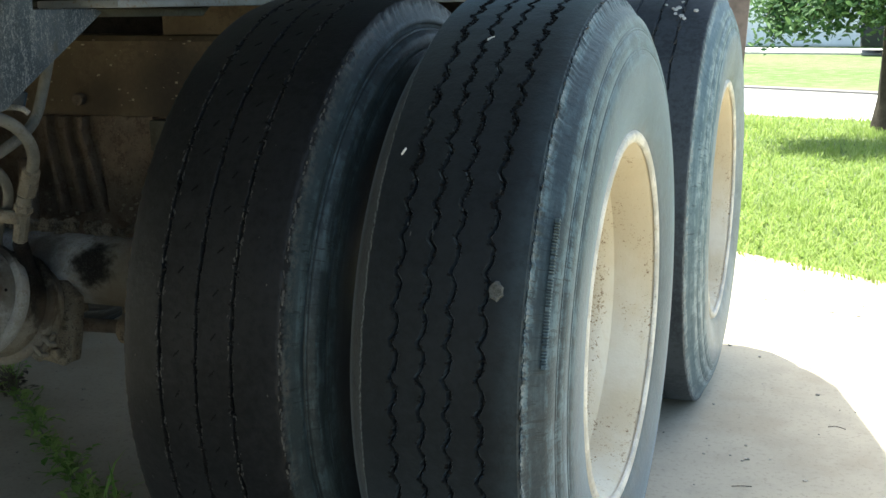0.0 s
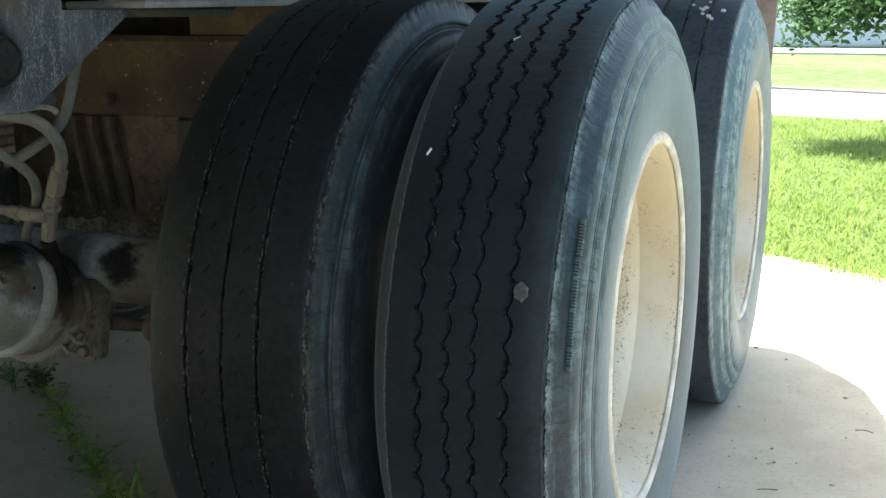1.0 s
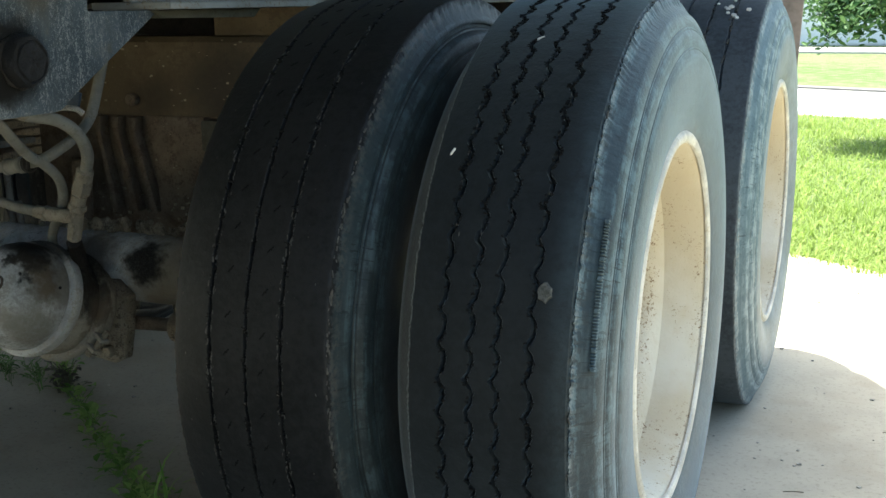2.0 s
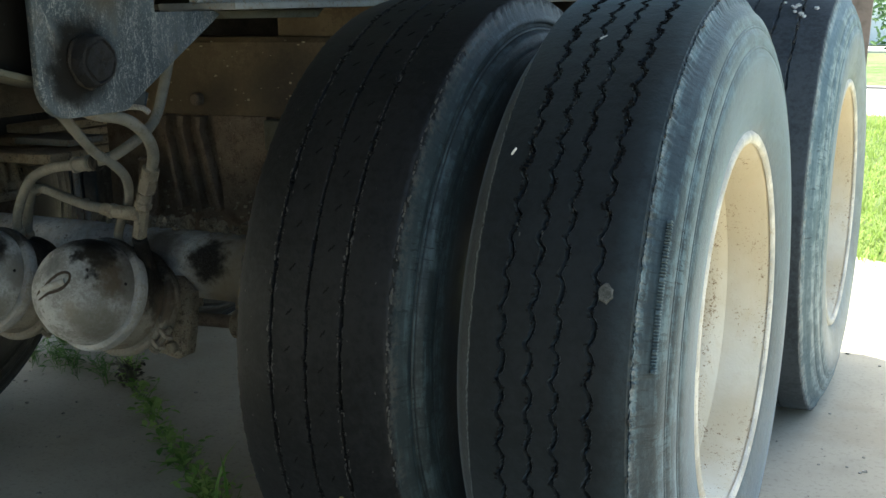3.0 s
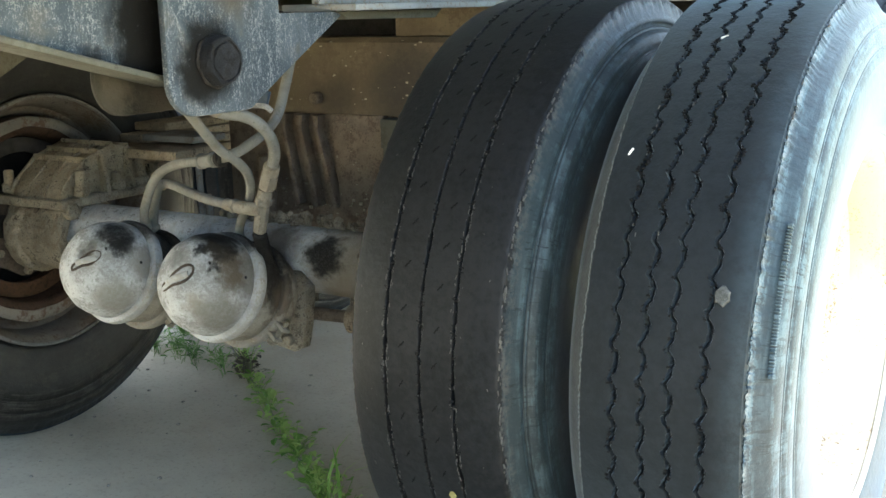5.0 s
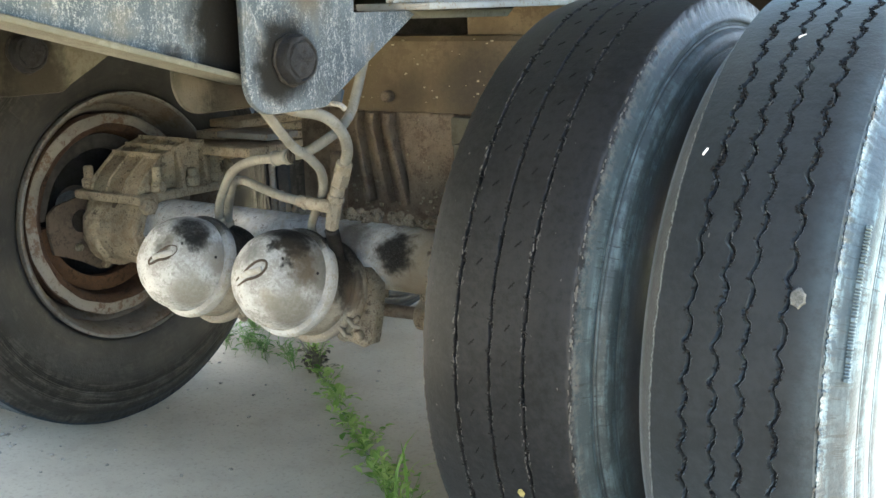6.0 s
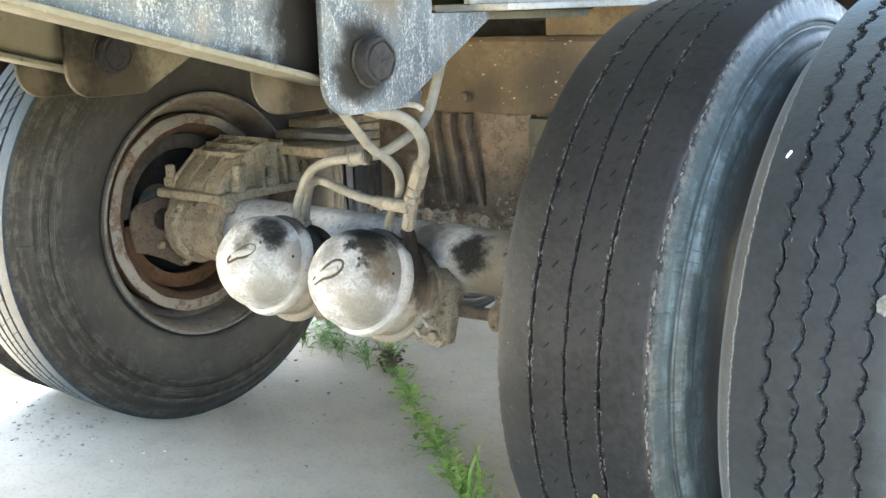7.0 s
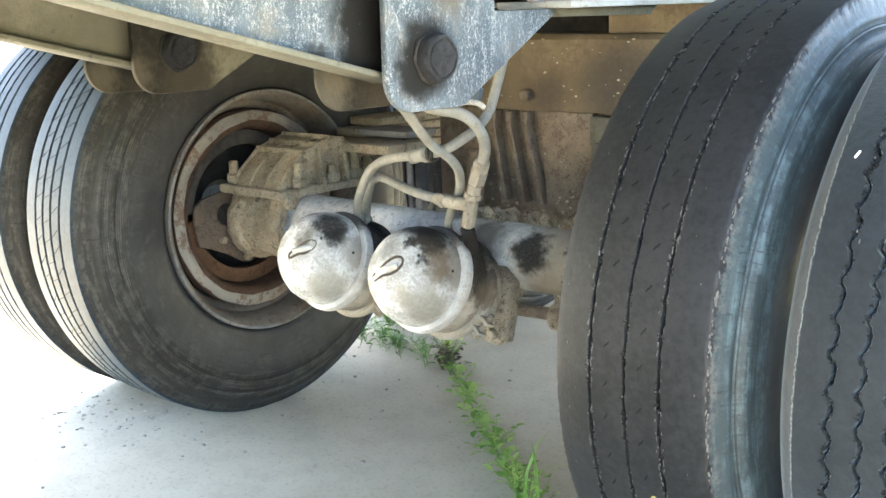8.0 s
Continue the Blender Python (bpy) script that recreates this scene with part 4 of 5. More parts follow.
box(bm, (-2.90, -8.4, 1.06), (-2.86, 3.64, 1.5495), 0.004)
part("side_rail", bm, M_DARK, trailer, "dark side rail under the deck edge")
# Unseen block behind the camera, added to keep bounce light off the wheels.
bm = B()
box(bm, (-2.25, -2.6, 0.22), (-0.33, -0.55, 1.5495), 0.02)
part("light_block", bm, M_DARK, trailer, "unseen dark block under the deck, added to hold back light")
for x in (-1.117, -1.757):
    bm = B()
    box(bm, (x - 0.11, 1.455, 1.000), (x + 0.045, 3.6, 1.012), 0.003)
    box(bm, (x - 0.045, 1.455, 1.0125), (x - 0.03, 3.6, 1.5495))
    part("frame_rail", bm, M_FLANGE, trailer, "pale worn steel frame rail")
for x in (-1.117, -1.757):
    bm = B()
    box(bm, (x - 0.045, -8.4, 1.07), (x - 0.03, 1.44, 1.5495))
    box(bm, (x - 0.10, -8.4, 1.055), (x + 0.03, 1.44, 1.0695), 0.003)
    part("frame_rail", bm, M_DARK, trailer, "dark steel frame rail running forward")
# Cross member coloured near black so the slot before it looks shaded.
bm = B()
box(bm, (-2.2, 2.30, 0.90), (-0.95, 2.36, 1.5485), 0.004)
part("cross_member", bm, M_GREASE_SHADE, trailer, "steel cross member under the deck, blackened for the slot's shade")
bm = B()
slab(bm, [(-1.20, 1.458, 0.9995), (-1.205, 1.490, 0.986), (-1.205, 1.765, 0.983), (-1.205, 1.79, 0.9995)], (0.09, 0, 0), 0.003)
part("gusset", bm, M_TAN, trailer, "small tan welded gusset under the rail")


# spring hangers: two plates, a pin, and the arm between them
def plate_outline(x, y0, z0=0.860):
    out = [(x, y0, 1.12), (x, y0, z0 + 0.05)]
    for a in np.linspace(8, 90, 7):
        out.append((x, y0 + 0.05 - 0.05 * math.cos(radians(a)), z0 + 0.05 - 0.05 * math.sin(radians(a))))
    for a in np.linspace(0, 48, 5):
        out.append((x, y0 + 0.155 + 0.035 * math.sin(radians(a)), z0 + 0.035 - 0.035 * math.cos(radians(a))))
    return [*out, (x, y0 + 0.40, 0.994), (x, y0 + 0.405, 0.9995), (x, y0 + 0.24, 1.0), (x, y0 + 0.24, 1.12)]


for x, paint, arm_paint, tone, lift in ((-1.117, M_BLUE, M_BLUE_ARM, "weathered blue-grey", 0.0), (-1.755, M_TAN_PLATE, M_TAN, "dusty tan", 0.007)):
    bm = B()
    slab(bm, plate_outline(x, 1.078, 0.860 + lift), (-0.012, 0, 0), 0.003)
    hanger = part("hanger_plate", bm, paint, trailer, tone + " steel spring hanger plate with a rounded foot", origin=(x, 1.10, 1.0))
    bm = B()
    slab(bm, plate_outline(x - 0.113, 1.048, 0.860 + lift), (-0.010, 0, 0), 0.003)
    part("hanger_plate", bm, M_TAN_PLATE, trailer, "dusty tan inner hanger plate", origin=(x - 0.113, 1.10, 1.0))
    bm = B()
    lathe(bm, [(-0.128, 0.001), (-0.128, 0.034), (0.001, 0.034), (0.001, 0.037), (0.004, 0.038), (0.006, 0.036), (0.006, 0.001)], 40, Matrix.Translation((x, 1.168, 0.936 + lift)), lambda i, a: (0, 0.0016 * math.sin(3 * a) + 0.0010 * math.sin(8 * a + 1) if i > 2 else 0))
    pin = part("pin", bm, M_GREASE_SHADE, hanger, "greasy dark pivot pin")
    bm = B()
    worn = lambda i, a: (0.0010 * math.sin(5 * a + i) if i > 3 else 0, 0.0005 * math.sin(6 * a) + 0.0006 * math.sin(4 * a + 2) + 0.0004 * math.sin(13 * a + i))
    lathe(bm, [(0.0062, 0.001), (0.0062, 0.0355), (0.019, 0.0350), (0.0245, 0.0325), (0.0255, 0.0290), (0.0225, 0.0280), (0.0225, 0.0262), (0.0262, 0.0250), (0.0275, 0.0200), (0.0268, 0.001)], 48, Matrix.Translation((x, 1.168, 0.936 + lift)), worn)
    part("nut", bm, M_NUT_SHADE, hanger, "worn dark grey nut")
    m = Matrix.Translation((x - 0.058, 1.15, 0.952 + lift)) @ Matrix.Rotation(radians(-14.2), 4, "X")
    bm = B()
    box(bm, (-0.006, -1.0, -0.045), (0.006, -0.012, 0.058), 0.0, m)
    arm = part("spring_arm", bm, arm_paint, trailer, tone + " steel arm sloping down to the hanger", origin=(x - 0.052, 1.15, 0.952))
    bm = B()
    box(bm, (-0.030, -1.0, -0.055), (0.036, -0.005, -0.0455), 0.003, m)
    part("flange", bm, M_TAN, arm, "tan bottom flange")

# cross beam and ribbed bracket behind the axle
bm = B()
slab(bm, [(-1.80, 2.05, 0.762), (-1.80, 2.05, 0.925), (-1.80, 2.062, 0.937), (-1.80, 2.17, 0.937), (-1.80, 2.17, 0.762)], (0.9, 0, 0), 0.004)
beam = part("cross_beam", bm, M_BROWN, trailer, "brown dusty steel cross beam with pale paint flecks")
bm = B()
box(bm, (-1.415, 2.072, 0.9375), (-0.95, 2.088, 0.9995), 0.004)
part("web", bm, M_BROWN, beam, "brown web plate over the beam")
bm = B()
rod(bm, (-1.625, 2.056, 0.797), (-1.625, 2.030, 0.797), 0.014, 12)
part("bolt", bm, M_DARKCAST, beam, "rusty bolt head")
bm = B()
rngf = random.Random(77)
for _ in range(52):
    u, v, q = rngf.uniform(-1.78, -1.25), rngf.uniform(0.78, 0.93), 0.0009 + 0.0026 * rngf.random() ** 2
    box(bm, (u - q * rngf.uniform(0.8, 2.2), 2.0485, v - q * 0.7), (u + q, 2.0515, v + q * 0.7), 0, None)
tagged(part("paint_fleck", bm, M_FLECK, beam, "pale flecks on the beam", 0), kind="stuff")
bm = B()
box(bm, (-1.93, 2.068, 0.45), (-1.40, 2.14, 0.7615), 0.006)
bracket = part("cast_bracket", bm, M_DARKCAST, trailer, "dark brown ribbed cast bracket under the cross beam")
for top, low in ((-1.728, -1.694), (-1.678, -1.636), (-1.630, -1.582)):
    bm = B()
    line = [(top - 0.006, 0.722), (top - 0.010, 0.740), (top - 0.012, 0.757), (top + 0.010, 0.757), (top + 0.008, 0.738), (top + 0.006, 0.725), (low + 0.006, 0.54), (low - 0.008, 0.535)]
    slab(bm, [(x, 2.040, z) for x, z in reversed(line)], (0, 0.032, 0), 0.003)
    part("rib", bm, M_DARKCAST, bracket)
bm = B()
slab(bm, [(-1.592, 2.052, 0.7612), (-1.44, 2.052, 0.7612), (-1.45, 2.052, 0.60), (-1.475, 2.052, 0.535), (-1.52, 2.052, 0.515), (-1.575, 2.052, 0.530)], (0, 0.030, 0), 0.004)
lumpy(bm, 0.004, 40.0)
part("web", bm, M_DARKCAST, bracket, "mottled flat web of the bracket")
bm = B()
for _ in range(34):
    u, v, q = rngf.uniform(-1.58, -1.46), rngf.uniform(0.53, 0.75), 0.0005 + 0.0024 * rngf.random() ** 3
    box(bm, (u - q, 2.0490, v - q * rngf.uniform(0.7, 2.0)), (u + q, 2.0535, v + q), 0, None)
for _ in range(46):
    u, v, q = rngf.uniform(-1.76, -1.44), 0.52 + 0.08 * rngf.random() ** 1.8, 0.0010 + 0.004 * rngf.random() ** 3
    y = 2.0505 if -1.592 < u < -1.47 else 2.0665
    box(bm, (u - q * 1.4, y - 0.002, v - q), (u + q * 1.2, y + 0.002, v + q), 0, None)
tagged(part("splatter", bm, M_FLECK, bracket, "pale dried splatter", 0), kind="stuff")
bm = B()
rod(bm, (-1.775, 2.02, 0.50), (-1.765, 2.02, 0.66), 0.022, 20)
part("stud", bm, M_DARKCAST, bracket)
bm = B()
box(bm, (-1.43, 2.02, 0.69), (-1.36, 2.06, 0.757), 0.004)
box(bm, (-1.41, 2.0, 0.64), (-1.37, 2.04, 0.70), 0.004)
part("clip", bm, M_TAN, trailer, "pale steel clip under the beam")

# mud and leaf litter lying on the axle
rngm, bm = random.Random(5), B()
for _ in range(120):
    u, q = rngm.uniform(-1.62, -1.05), rngm.uniform(0.004, 0.014)
    m = Matrix.Translation((u, AXLE_Y + rngm.uniform(0.0, 0.045), 0.577 + rngm.uniform(0, 0.012))) @ Euler((rngm.uniform(0, 3), rngm.uniform(0, 3), rngm.uniform(0, 3))).to_matrix().to_4x4()
    bmesh.ops.create_icosphere(bm, subdivisions=2, radius=q, matrix=m @ Matrix.Diagonal((1.3, 1, rngm.uniform(0.25, 0.6), 1)))
for v in bm.verts:
    v.co += Vector((noise.noise(v.co * 120), noise.noise(v.co * 120 + Vector((9, 0, 0))), noise.noise(v.co * 120 + Vector((0, 9, 0))))) * 0.003
tagged(part("mud_litter", bm, M_MUD, None, "", 0), "dry mud and leaf litter lying on the axle", "mud", kind="stuff")

# crust of dried mud on the axle end by the bald tyre
rngc, bm = random.Random(6), B()
for _ in range(230):
    u, a, q = -1.02 - 0.20 * rngc.random() ** 1.3, rngc.uniform(-0.5, 1.2), rngc.uniform(0.0015, 0.0055)
    m = Matrix.Translation((u, AXLE_Y - 0.066 * math.cos(a), AXLE_Z + 0.005 + 0.066 * math.sin(a))) @ Euler((rngc.uniform(0, 3), rngc.uniform(0, 3), 0)).to_matrix().to_4x4()
    bmesh.ops.create_icosphere(bm, subdivisions=1, radius=q, matrix=m @ Matrix.Diagonal((1.4, 1, 0.6, 1)))
tagged(part("mud_crust", bm, M_MUD, None, "", 0), "tan crust of dried mud on the axle", "mud", kind="stuff")

# axle saddle with its spring pack by the far wheel
S = (-2.09, 1.70, 0.60)
HUMP = [(1.585, 0.602), (1.600, 0.628), (1.660, 0.678), (1.740, 0.704), (1.835, 0.684), (1.875, 0.602)]


bm = B()
slab(bm, [(-2.165, y, z) for y, z in HUMP], (0.168, 0, 0), 0.006)
lumpy(bm, 0.005, 90.0)
saddle = part("axle_saddle", bm, M_CAST, trailer, "muddy ribbed cast spring saddle clamped on the axle", origin=S)
bm = B()
box(bm, (-2.205, 1.568, 0.580), (-1.972, 1.885, 0.6015), 0.006)
lumpy(bm, 0.003)
part("base", bm, M_CAST, saddle)
for u in (-2.168, -2.112, -2.055, -2.002):
    bm = B()
    outer_line = [(u, y - 0.003, z + 0.004) for y, z in HUMP[:5]]
    slab(bm, outer_line + [(u, y + 0.004, z - 0.008) for y, z in reversed(HUMP[:5])], (0.008, 0, 0), 0.002)
    part("ridge", bm, M_CAST, saddle)
for y, z in ((1.660, 0.678), (1.700, 0.692), (1.742, 0.704), (1.790, 0.695)):
    bm = B()
    box(bm, (-2.165, y - 0.004, z - 0.008), (-1.994, y + 0.004, z + 0.0095), 0.002)
    part("ridge", bm, M_CAST, saddle)
for y, top in ((1.700, 0.690), (1.775, 0.696), (1.855, 0.650)):
    bm = B()
    slab(bm, [(-1.9985, y, 0.602), (-1.9985, y, top), (-1.990, y, top), (-1.975, y, 0.640), (-1.972, y, 0.602)], (0, 0.012, 0), 0.002)
    part("rib", bm, M_CAST, saddle)
for u, y, top in ((-1.984, 1.635, 0.662), (-1.984, 1.740, 0.645), (-1.984, 1.815, 0.668), (-2.186, 1.60, 0.655)):
    bm = B()
    rod(bm, (u, y, 0.60), (u, y, top), 0.0115, 12)
    rod(bm, (u, y, 0.602), (u, y, 0.626), 0.019, 6)
    part("clamp_stud", bm, M_CAST, saddle, "muddy stud and nut")
bm = B()
rod(bm, (-1.99, 1.60, 0.575), (-1.962, 1.592, 0.575), 0.020, 6)
part("clamp_nut", bm, M_CAST, saddle, "muddy side nut")
bm = B()
lathe(bm, [(-2.20, 0.070), (-2.20, 0.094), (-2.185, 0.098), (-2.16, 0.098), (-2.15, 0.088), (-2.06, 0.086), (-2.05, 0.094), (-2.02, 0.094), (-2.01, 0.086), (-2.01, 0.067)], 44, Matrix.Translation((0, 1.672, 0.502)))
lumpy(bm, 0.006, 55.0)
part("lower_clamp", bm, M_CAST, saddle, "muddy round clamp under the saddle")
for i in range(4):
    bm = B()
    box(bm, (-2.14, 1.80 + 0.05 * (3 - i), 0.712 - 0.024 * i), (-2.03, 2.62, 0.732 - 0.024 * i), 0.003)
    part("spring_leaf", bm, M_CAST, trailer, "dusty flat spring leaf")
bm = B()
box(bm, (-2.02, 1.86, 0.700), (-1.85, 1.97, 0.716), 0.003)
part("shim_plate", bm, M_FLANGE, trailer, "pale flat shim plate on the springs")
bm = B()
box(bm, (-1.98, 1.77, 0.672), (-1.82, 1.93, 0.694), 0.004)
part("shim_plate", bm, M_CAST, trailer)
for u, z0, z1 in ((-1.875, 0.50, 0.64), (-1.849, 0.50, 0.575)):
    bm = B()
    rod(bm, (u, 1.9, z0), (u - 0.004, 1.9, z1), 0.008, 10)
    part("clamp_rod", bm, M_FLANGE, trailer, "thin pale steel rod")


# ---- brake chambers ----
def chamber(x, stained, ku, kv, grow=1.1):
    """A spring brake chamber: dome, crimped ring, housing and clamp band along an axis that sinks towards the rear."""
    tilt, turn = radians(23.5), radians(2)
    along = Vector((math.sin(turn) * math.cos(tilt), math.cos(turn) * math.cos(tilt), -math.sin(tilt)))
    side = along.cross(Vector((0, 0, 1))).normalized()
    up = side.cross(along)
    m = Matrix((along, side, up)).transposed().to_4x4()
    m.translation = (x, 1.42, 0.516)
    bm = B()
    dome = [(-0.0845, 0.0005), (-0.0840, 0.016), (-0.0815, 0.030), (-0.0770, 0.046), (-0.068, 0.0625), (-0.054, 0.0765), (-0.036, 0.0868), (-0.016, 0.0925), (0.004, 0.0940), (0.014, 0.0942), (0.017, 0.0915), (0.017, 0.001)]
    lathe(bm, dome, 72, m, lambda i, a: (0.0006 * math.sin(2 * a + i), 0.0010 * math.sin(3 * a + i) if 2 < i < 7 else 0))
    c = part("brake_chamber", bm, stained, trailer, "dusty silver domed brake chamber with black grease stains", origin=m.translation)
    bm = B()
    lathe(bm, [(0.0172, 0.090), (0.0175, 0.0985), (0.020, 0.1025), (0.026, 0.1040), (0.034, 0.1040), (0.040, 0.1022), (0.0425, 0.098), (0.0425, 0.090)], 72, m)
    part("crimp_ring", bm, M_RING, c, "pale crimped ring round the chamber")
    bm = B()
    lathe(bm, [(0.0427, 0.001), (0.0427, 0.089), (0.047, 0.0945), (0.054, 0.0955), (0.072, 0.0935), (0.088, 0.0925), (0.092, 0.0905), (0.1175, 0.0905), (0.121, 0.093), (0.134, 0.0925), (0.150, 0.086), (0.163, 0.072), (0.165, 0.001)], 72, m, lambda i, a: (0, 0.0008 * math.sin(4 * a + i)))
    part("housing", bm, M_HOUSING, c, "brownish rear half of the chamber")
    bm = B()
    lathe(bm, [(0.0955, 0.0908), (0.0955, 0.0985), (0.099, 0.1025), (0.104, 0.1035), (0.112, 0.1025), (0.1155, 0.0985), (0.1155, 0.0908)], 72, m)
    part("clamp_band", bm, M_HOUSING, c, "muddy clamp band")
    spin = m @ Matrix.Rotation(radians(-122), 4, "X")
    for v in (-0.016, 0.008):
        bm = B()
        box(bm, (0.094, v, 0.099), (0.117, v + 0.008, 0.126), 0.003, spin)
        part("clamp_ear", bm, M_HOUSING, c)
    bm = B()
    rod(bm, spin @ Vector((0.1055, -0.030, 0.115)), spin @ Vector((0.1055, 0.026, 0.115)), 0.0055, 10)
    rod(bm, spin @ Vector((0.1055, 0.016, 0.115)), spin @ Vector((0.1055, 0.027, 0.115)), 0.0115, 6)
    part("clamp_bolt", bm, M_BRASS, c, "brownish clamp bolt")
    bm = B()
    key = [(-0.036, -0.020), (-0.030, -0.013), (-0.019, -0.006), (-0.009, 0.006), (0.003, 0.017), (0.013, 0.022), (0.023, 0.021), (0.026, 0.011), (0.019, -0.001), (0.007, -0.009), (-0.008, -0.014), (-0.024, -0.023), (-0.033, -0.026), (-0.036, -0.020)]
    flat = [(u * grow + ku, v * grow + kv) for u, v in key]
    hose(bm, [m @ Vector((-0.90 * math.sqrt(0.094**2 - u * u - v * v) - 0.0006, u, v)) for u, v in flat], 0.0027, 8, 4)
    key_loop = part("release_key", bm, M_SPIDER, c, "small bent release key on the dome")
    bm = B()
    tip, eye = flat[1], flat[7]
    hose(bm, [m @ Vector((-0.90 * math.sqrt(0.094**2 - u * u - v * v) + 0.0010, u, v)) for u, v in ((tip[0] + (eye[0] - tip[0]) * k, tip[1] + (eye[1] - tip[1]) * k) for k in (0.12, 0.4, 0.65, 0.88))], 0.0066, 10, 4)
    part("shank", bm, M_RING, key_loop, "pale dusty shank")
    for u, v, r in ((0.052, 0.030, 0.0050), (0.030, 0.052, 0.0030)):
        bm = B()
        s = -math.sqrt(0.094 ** 2 - u * u - v * v) * 0.905
        rod(bm, m @ Vector((s + 0.004, u, v)), m @ Vector((s - 0.0025, u, v)), r, 10)
        part("plug", bm, M_GREASE_SHADE, c, "small dark plug")
    # Solid dark stub in place of the shade in a vent hole.
    bm = B()
    rod(bm, m @ Vector((-0.008, 0.085, 0.020)), m @ Vector((-0.008, 0.0925, 0.022)), 0.0028, 10)
    part("vent_shade", bm, M_GREASE_SHADE, c, "tiny dark stub standing for a shaded vent hole")
    return c


chambers = [chamber(-1.402, M_CHAMBER, 0.004, -0.003), chamber(-1.665, M_CHAMBER_FAR, 0.027, 0.004, 0.9)]
bm = B()
edge = [(-1.345, 0.505), (-1.312, 0.478), (-1.314, 0.430), (-1.324, 0.380), (-1.331, 0.354), (-1.352, 0.345), (-1.40, 0.352), (-1.44, 0.362), (-1.56, 0.395), (-1.74, 0.40), (-1.78, 0.44), (-1.78, 0.50)]
slab(bm, [(x, 1.586, z) for x, z in edge], (0, 0.030, 0), 0.005)
lumpy(bm, 0.003)
bracket = part("chamber_bracket", bm, M_MUD, trailer, "muddy steel bracket holding both brake chambers")
for u in (-1.385, -1.705):
    bm = B()
    box(bm, (u - 0.015, 1.617, 0.42), (u + 0.015, 1.70, 0.495), 0.004)
    part("gusset", bm, M_MUD, bracket)
for u, z in ((-1.355, 0.372), (-1.52, 0.43)):
    bm = B()
    rod(bm, (u, 1.585, z), (u, 1.570, z), 0.012, 6)
    part("bolt", bm, M_BRASS, bracket)
# cam tube and slack lever below the axle
bm = B()
rod(bm, (-1.46, 1.66, 0.400), (-0.93, 1.66, 0.425), 0.013, 16)
part("cam_tube", bm, M_DARKCAST, trailer, "muddy brake cam tube under the axle")
bm = B()
lathe(bm, [(0, 0.001), (0, 0.026), (0.004, 0.030), (0.022, 0.030), (0.026, 0.026), (0.026, 0.001)], 24, Matrix.Translation((-1.262, 1.66, 0.408)))
box(bm, (-1.262, 1.655, 0.40), (-1.236, 1.70, 0.46), 0.005)
part("slack_adjuster", bm, M_CAST, trailer, "muddy slack adjuster on the cam tube")
bm = B()
lathe(bm, [(0, 0.001), (0, 0.078), (0.006, 0.083), (0.02, 0.083), (0.025, 0.078), (0.025, 0.001)], 40, Matrix.Translation((-1.00, AXLE_Y, AXLE_Z + 0.012)))
part("brake_spider", bm, M_CAST, trailer, "muddy round brake spider by the bald tyre")


# ---- air hoses ----
def air_hose(points, r, label="dusty grey rubber air hose"):
    bm = B()
    r *= 0.87
    hose(bm, points, r)
    h = part("air_hose", bm, M_HOSE, trailer, label)
    for a, b in ((points[0], points[1]), (points[-1], points[-2])):
        a, b = Vector(a), Vector(b)
        d = (b - a).normalized()
        bm = B()
        rod(bm, a, a + d * 0.026, r * 1.25, 12)
        rod(bm, a - d * 0.006, a + d * 0.010, r * 1.55, 6)
        part("fitting", bm, M_BRASS, h, "dusty hose fitting")
    return h


air_hose([(-1.652, 1.512, 0.572), (-1.644, 1.5, 0.608), (-1.619, 1.49, 0.65), (-1.565, 1.47, 0.70), (-1.481, 1.44, 0.73), (-1.373, 1.41, 0.747), (-1.307, 1.40, 0.762), (-1.28, 1.42, 0.781), (-1.281, 1.46, 0.797), (-1.287, 1.50, 0.82), (-1.285, 1.52, 0.862), (-1.27, 1.53, 0.93), (-1.25, 1.53, 0.995)], 0.0105)
air_hose([(-1.676, 1.556, 0.556), (-1.666, 1.545, 0.592), (-1.638, 1.53, 0.643), (-1.603, 1.51, 0.672), (-1.564, 1.50, 0.678), (-1.494, 1.48, 0.670), (-1.426, 1.46, 0.664), (-1.355, 1.45, 0.6595)], 0.0105)
air_hose([(-1.287, 1.45, 0.672), (-1.282, 1.45, 0.689), (-1.256, 1.44, 0.734), (-1.230, 1.42, 0.765), (-1.219, 1.40, 0.794), (-1.216, 1.37, 0.821), (-1.222, 1.34, 0.837), (-1.232, 1.30, 0.846), (-1.234, 1.27, 0.86)], 0.0115)
air_hose([(-1.402, 1.518, 0.562), (-1.394, 1.50, 0.603), (-1.359, 1.48, 0.647), (-1.325, 1.46, 0.684), (-1.302, 1.43, 0.724), (-1.302, 1.40, 0.753), (-1.306, 1.37, 0.773), (-1.295, 1.33, 0.802), (-1.277, 1.28, 0.839), (-1.247, 1.22, 0.875), (-1.238, 1.20, 0.902)], 0.0098)
bm = B()
rod(bm, (-1.352, 1.45, 0.659), (-1.290, 1.45, 0.657), 0.0125, 12)
rod(bm, (-1.308, 1.458, 0.614), (-1.283, 1.45, 0.690), 0.0125, 8)
tee = part("hose_tee", bm, M_BRASS, trailer, "dusty brass tee fitting on the chamber port")
bm = B()
rod(bm, (-1.276, 1.447, 0.698), (-1.259, 1.441, 0.728), 0.0165, 6)
rod(bm, (-1.262, 1.442, 0.722), (-1.250, 1.436, 0.744), 0.0145, 12)
part("hose_nut", bm, M_BRASS, tee)
bm = B()
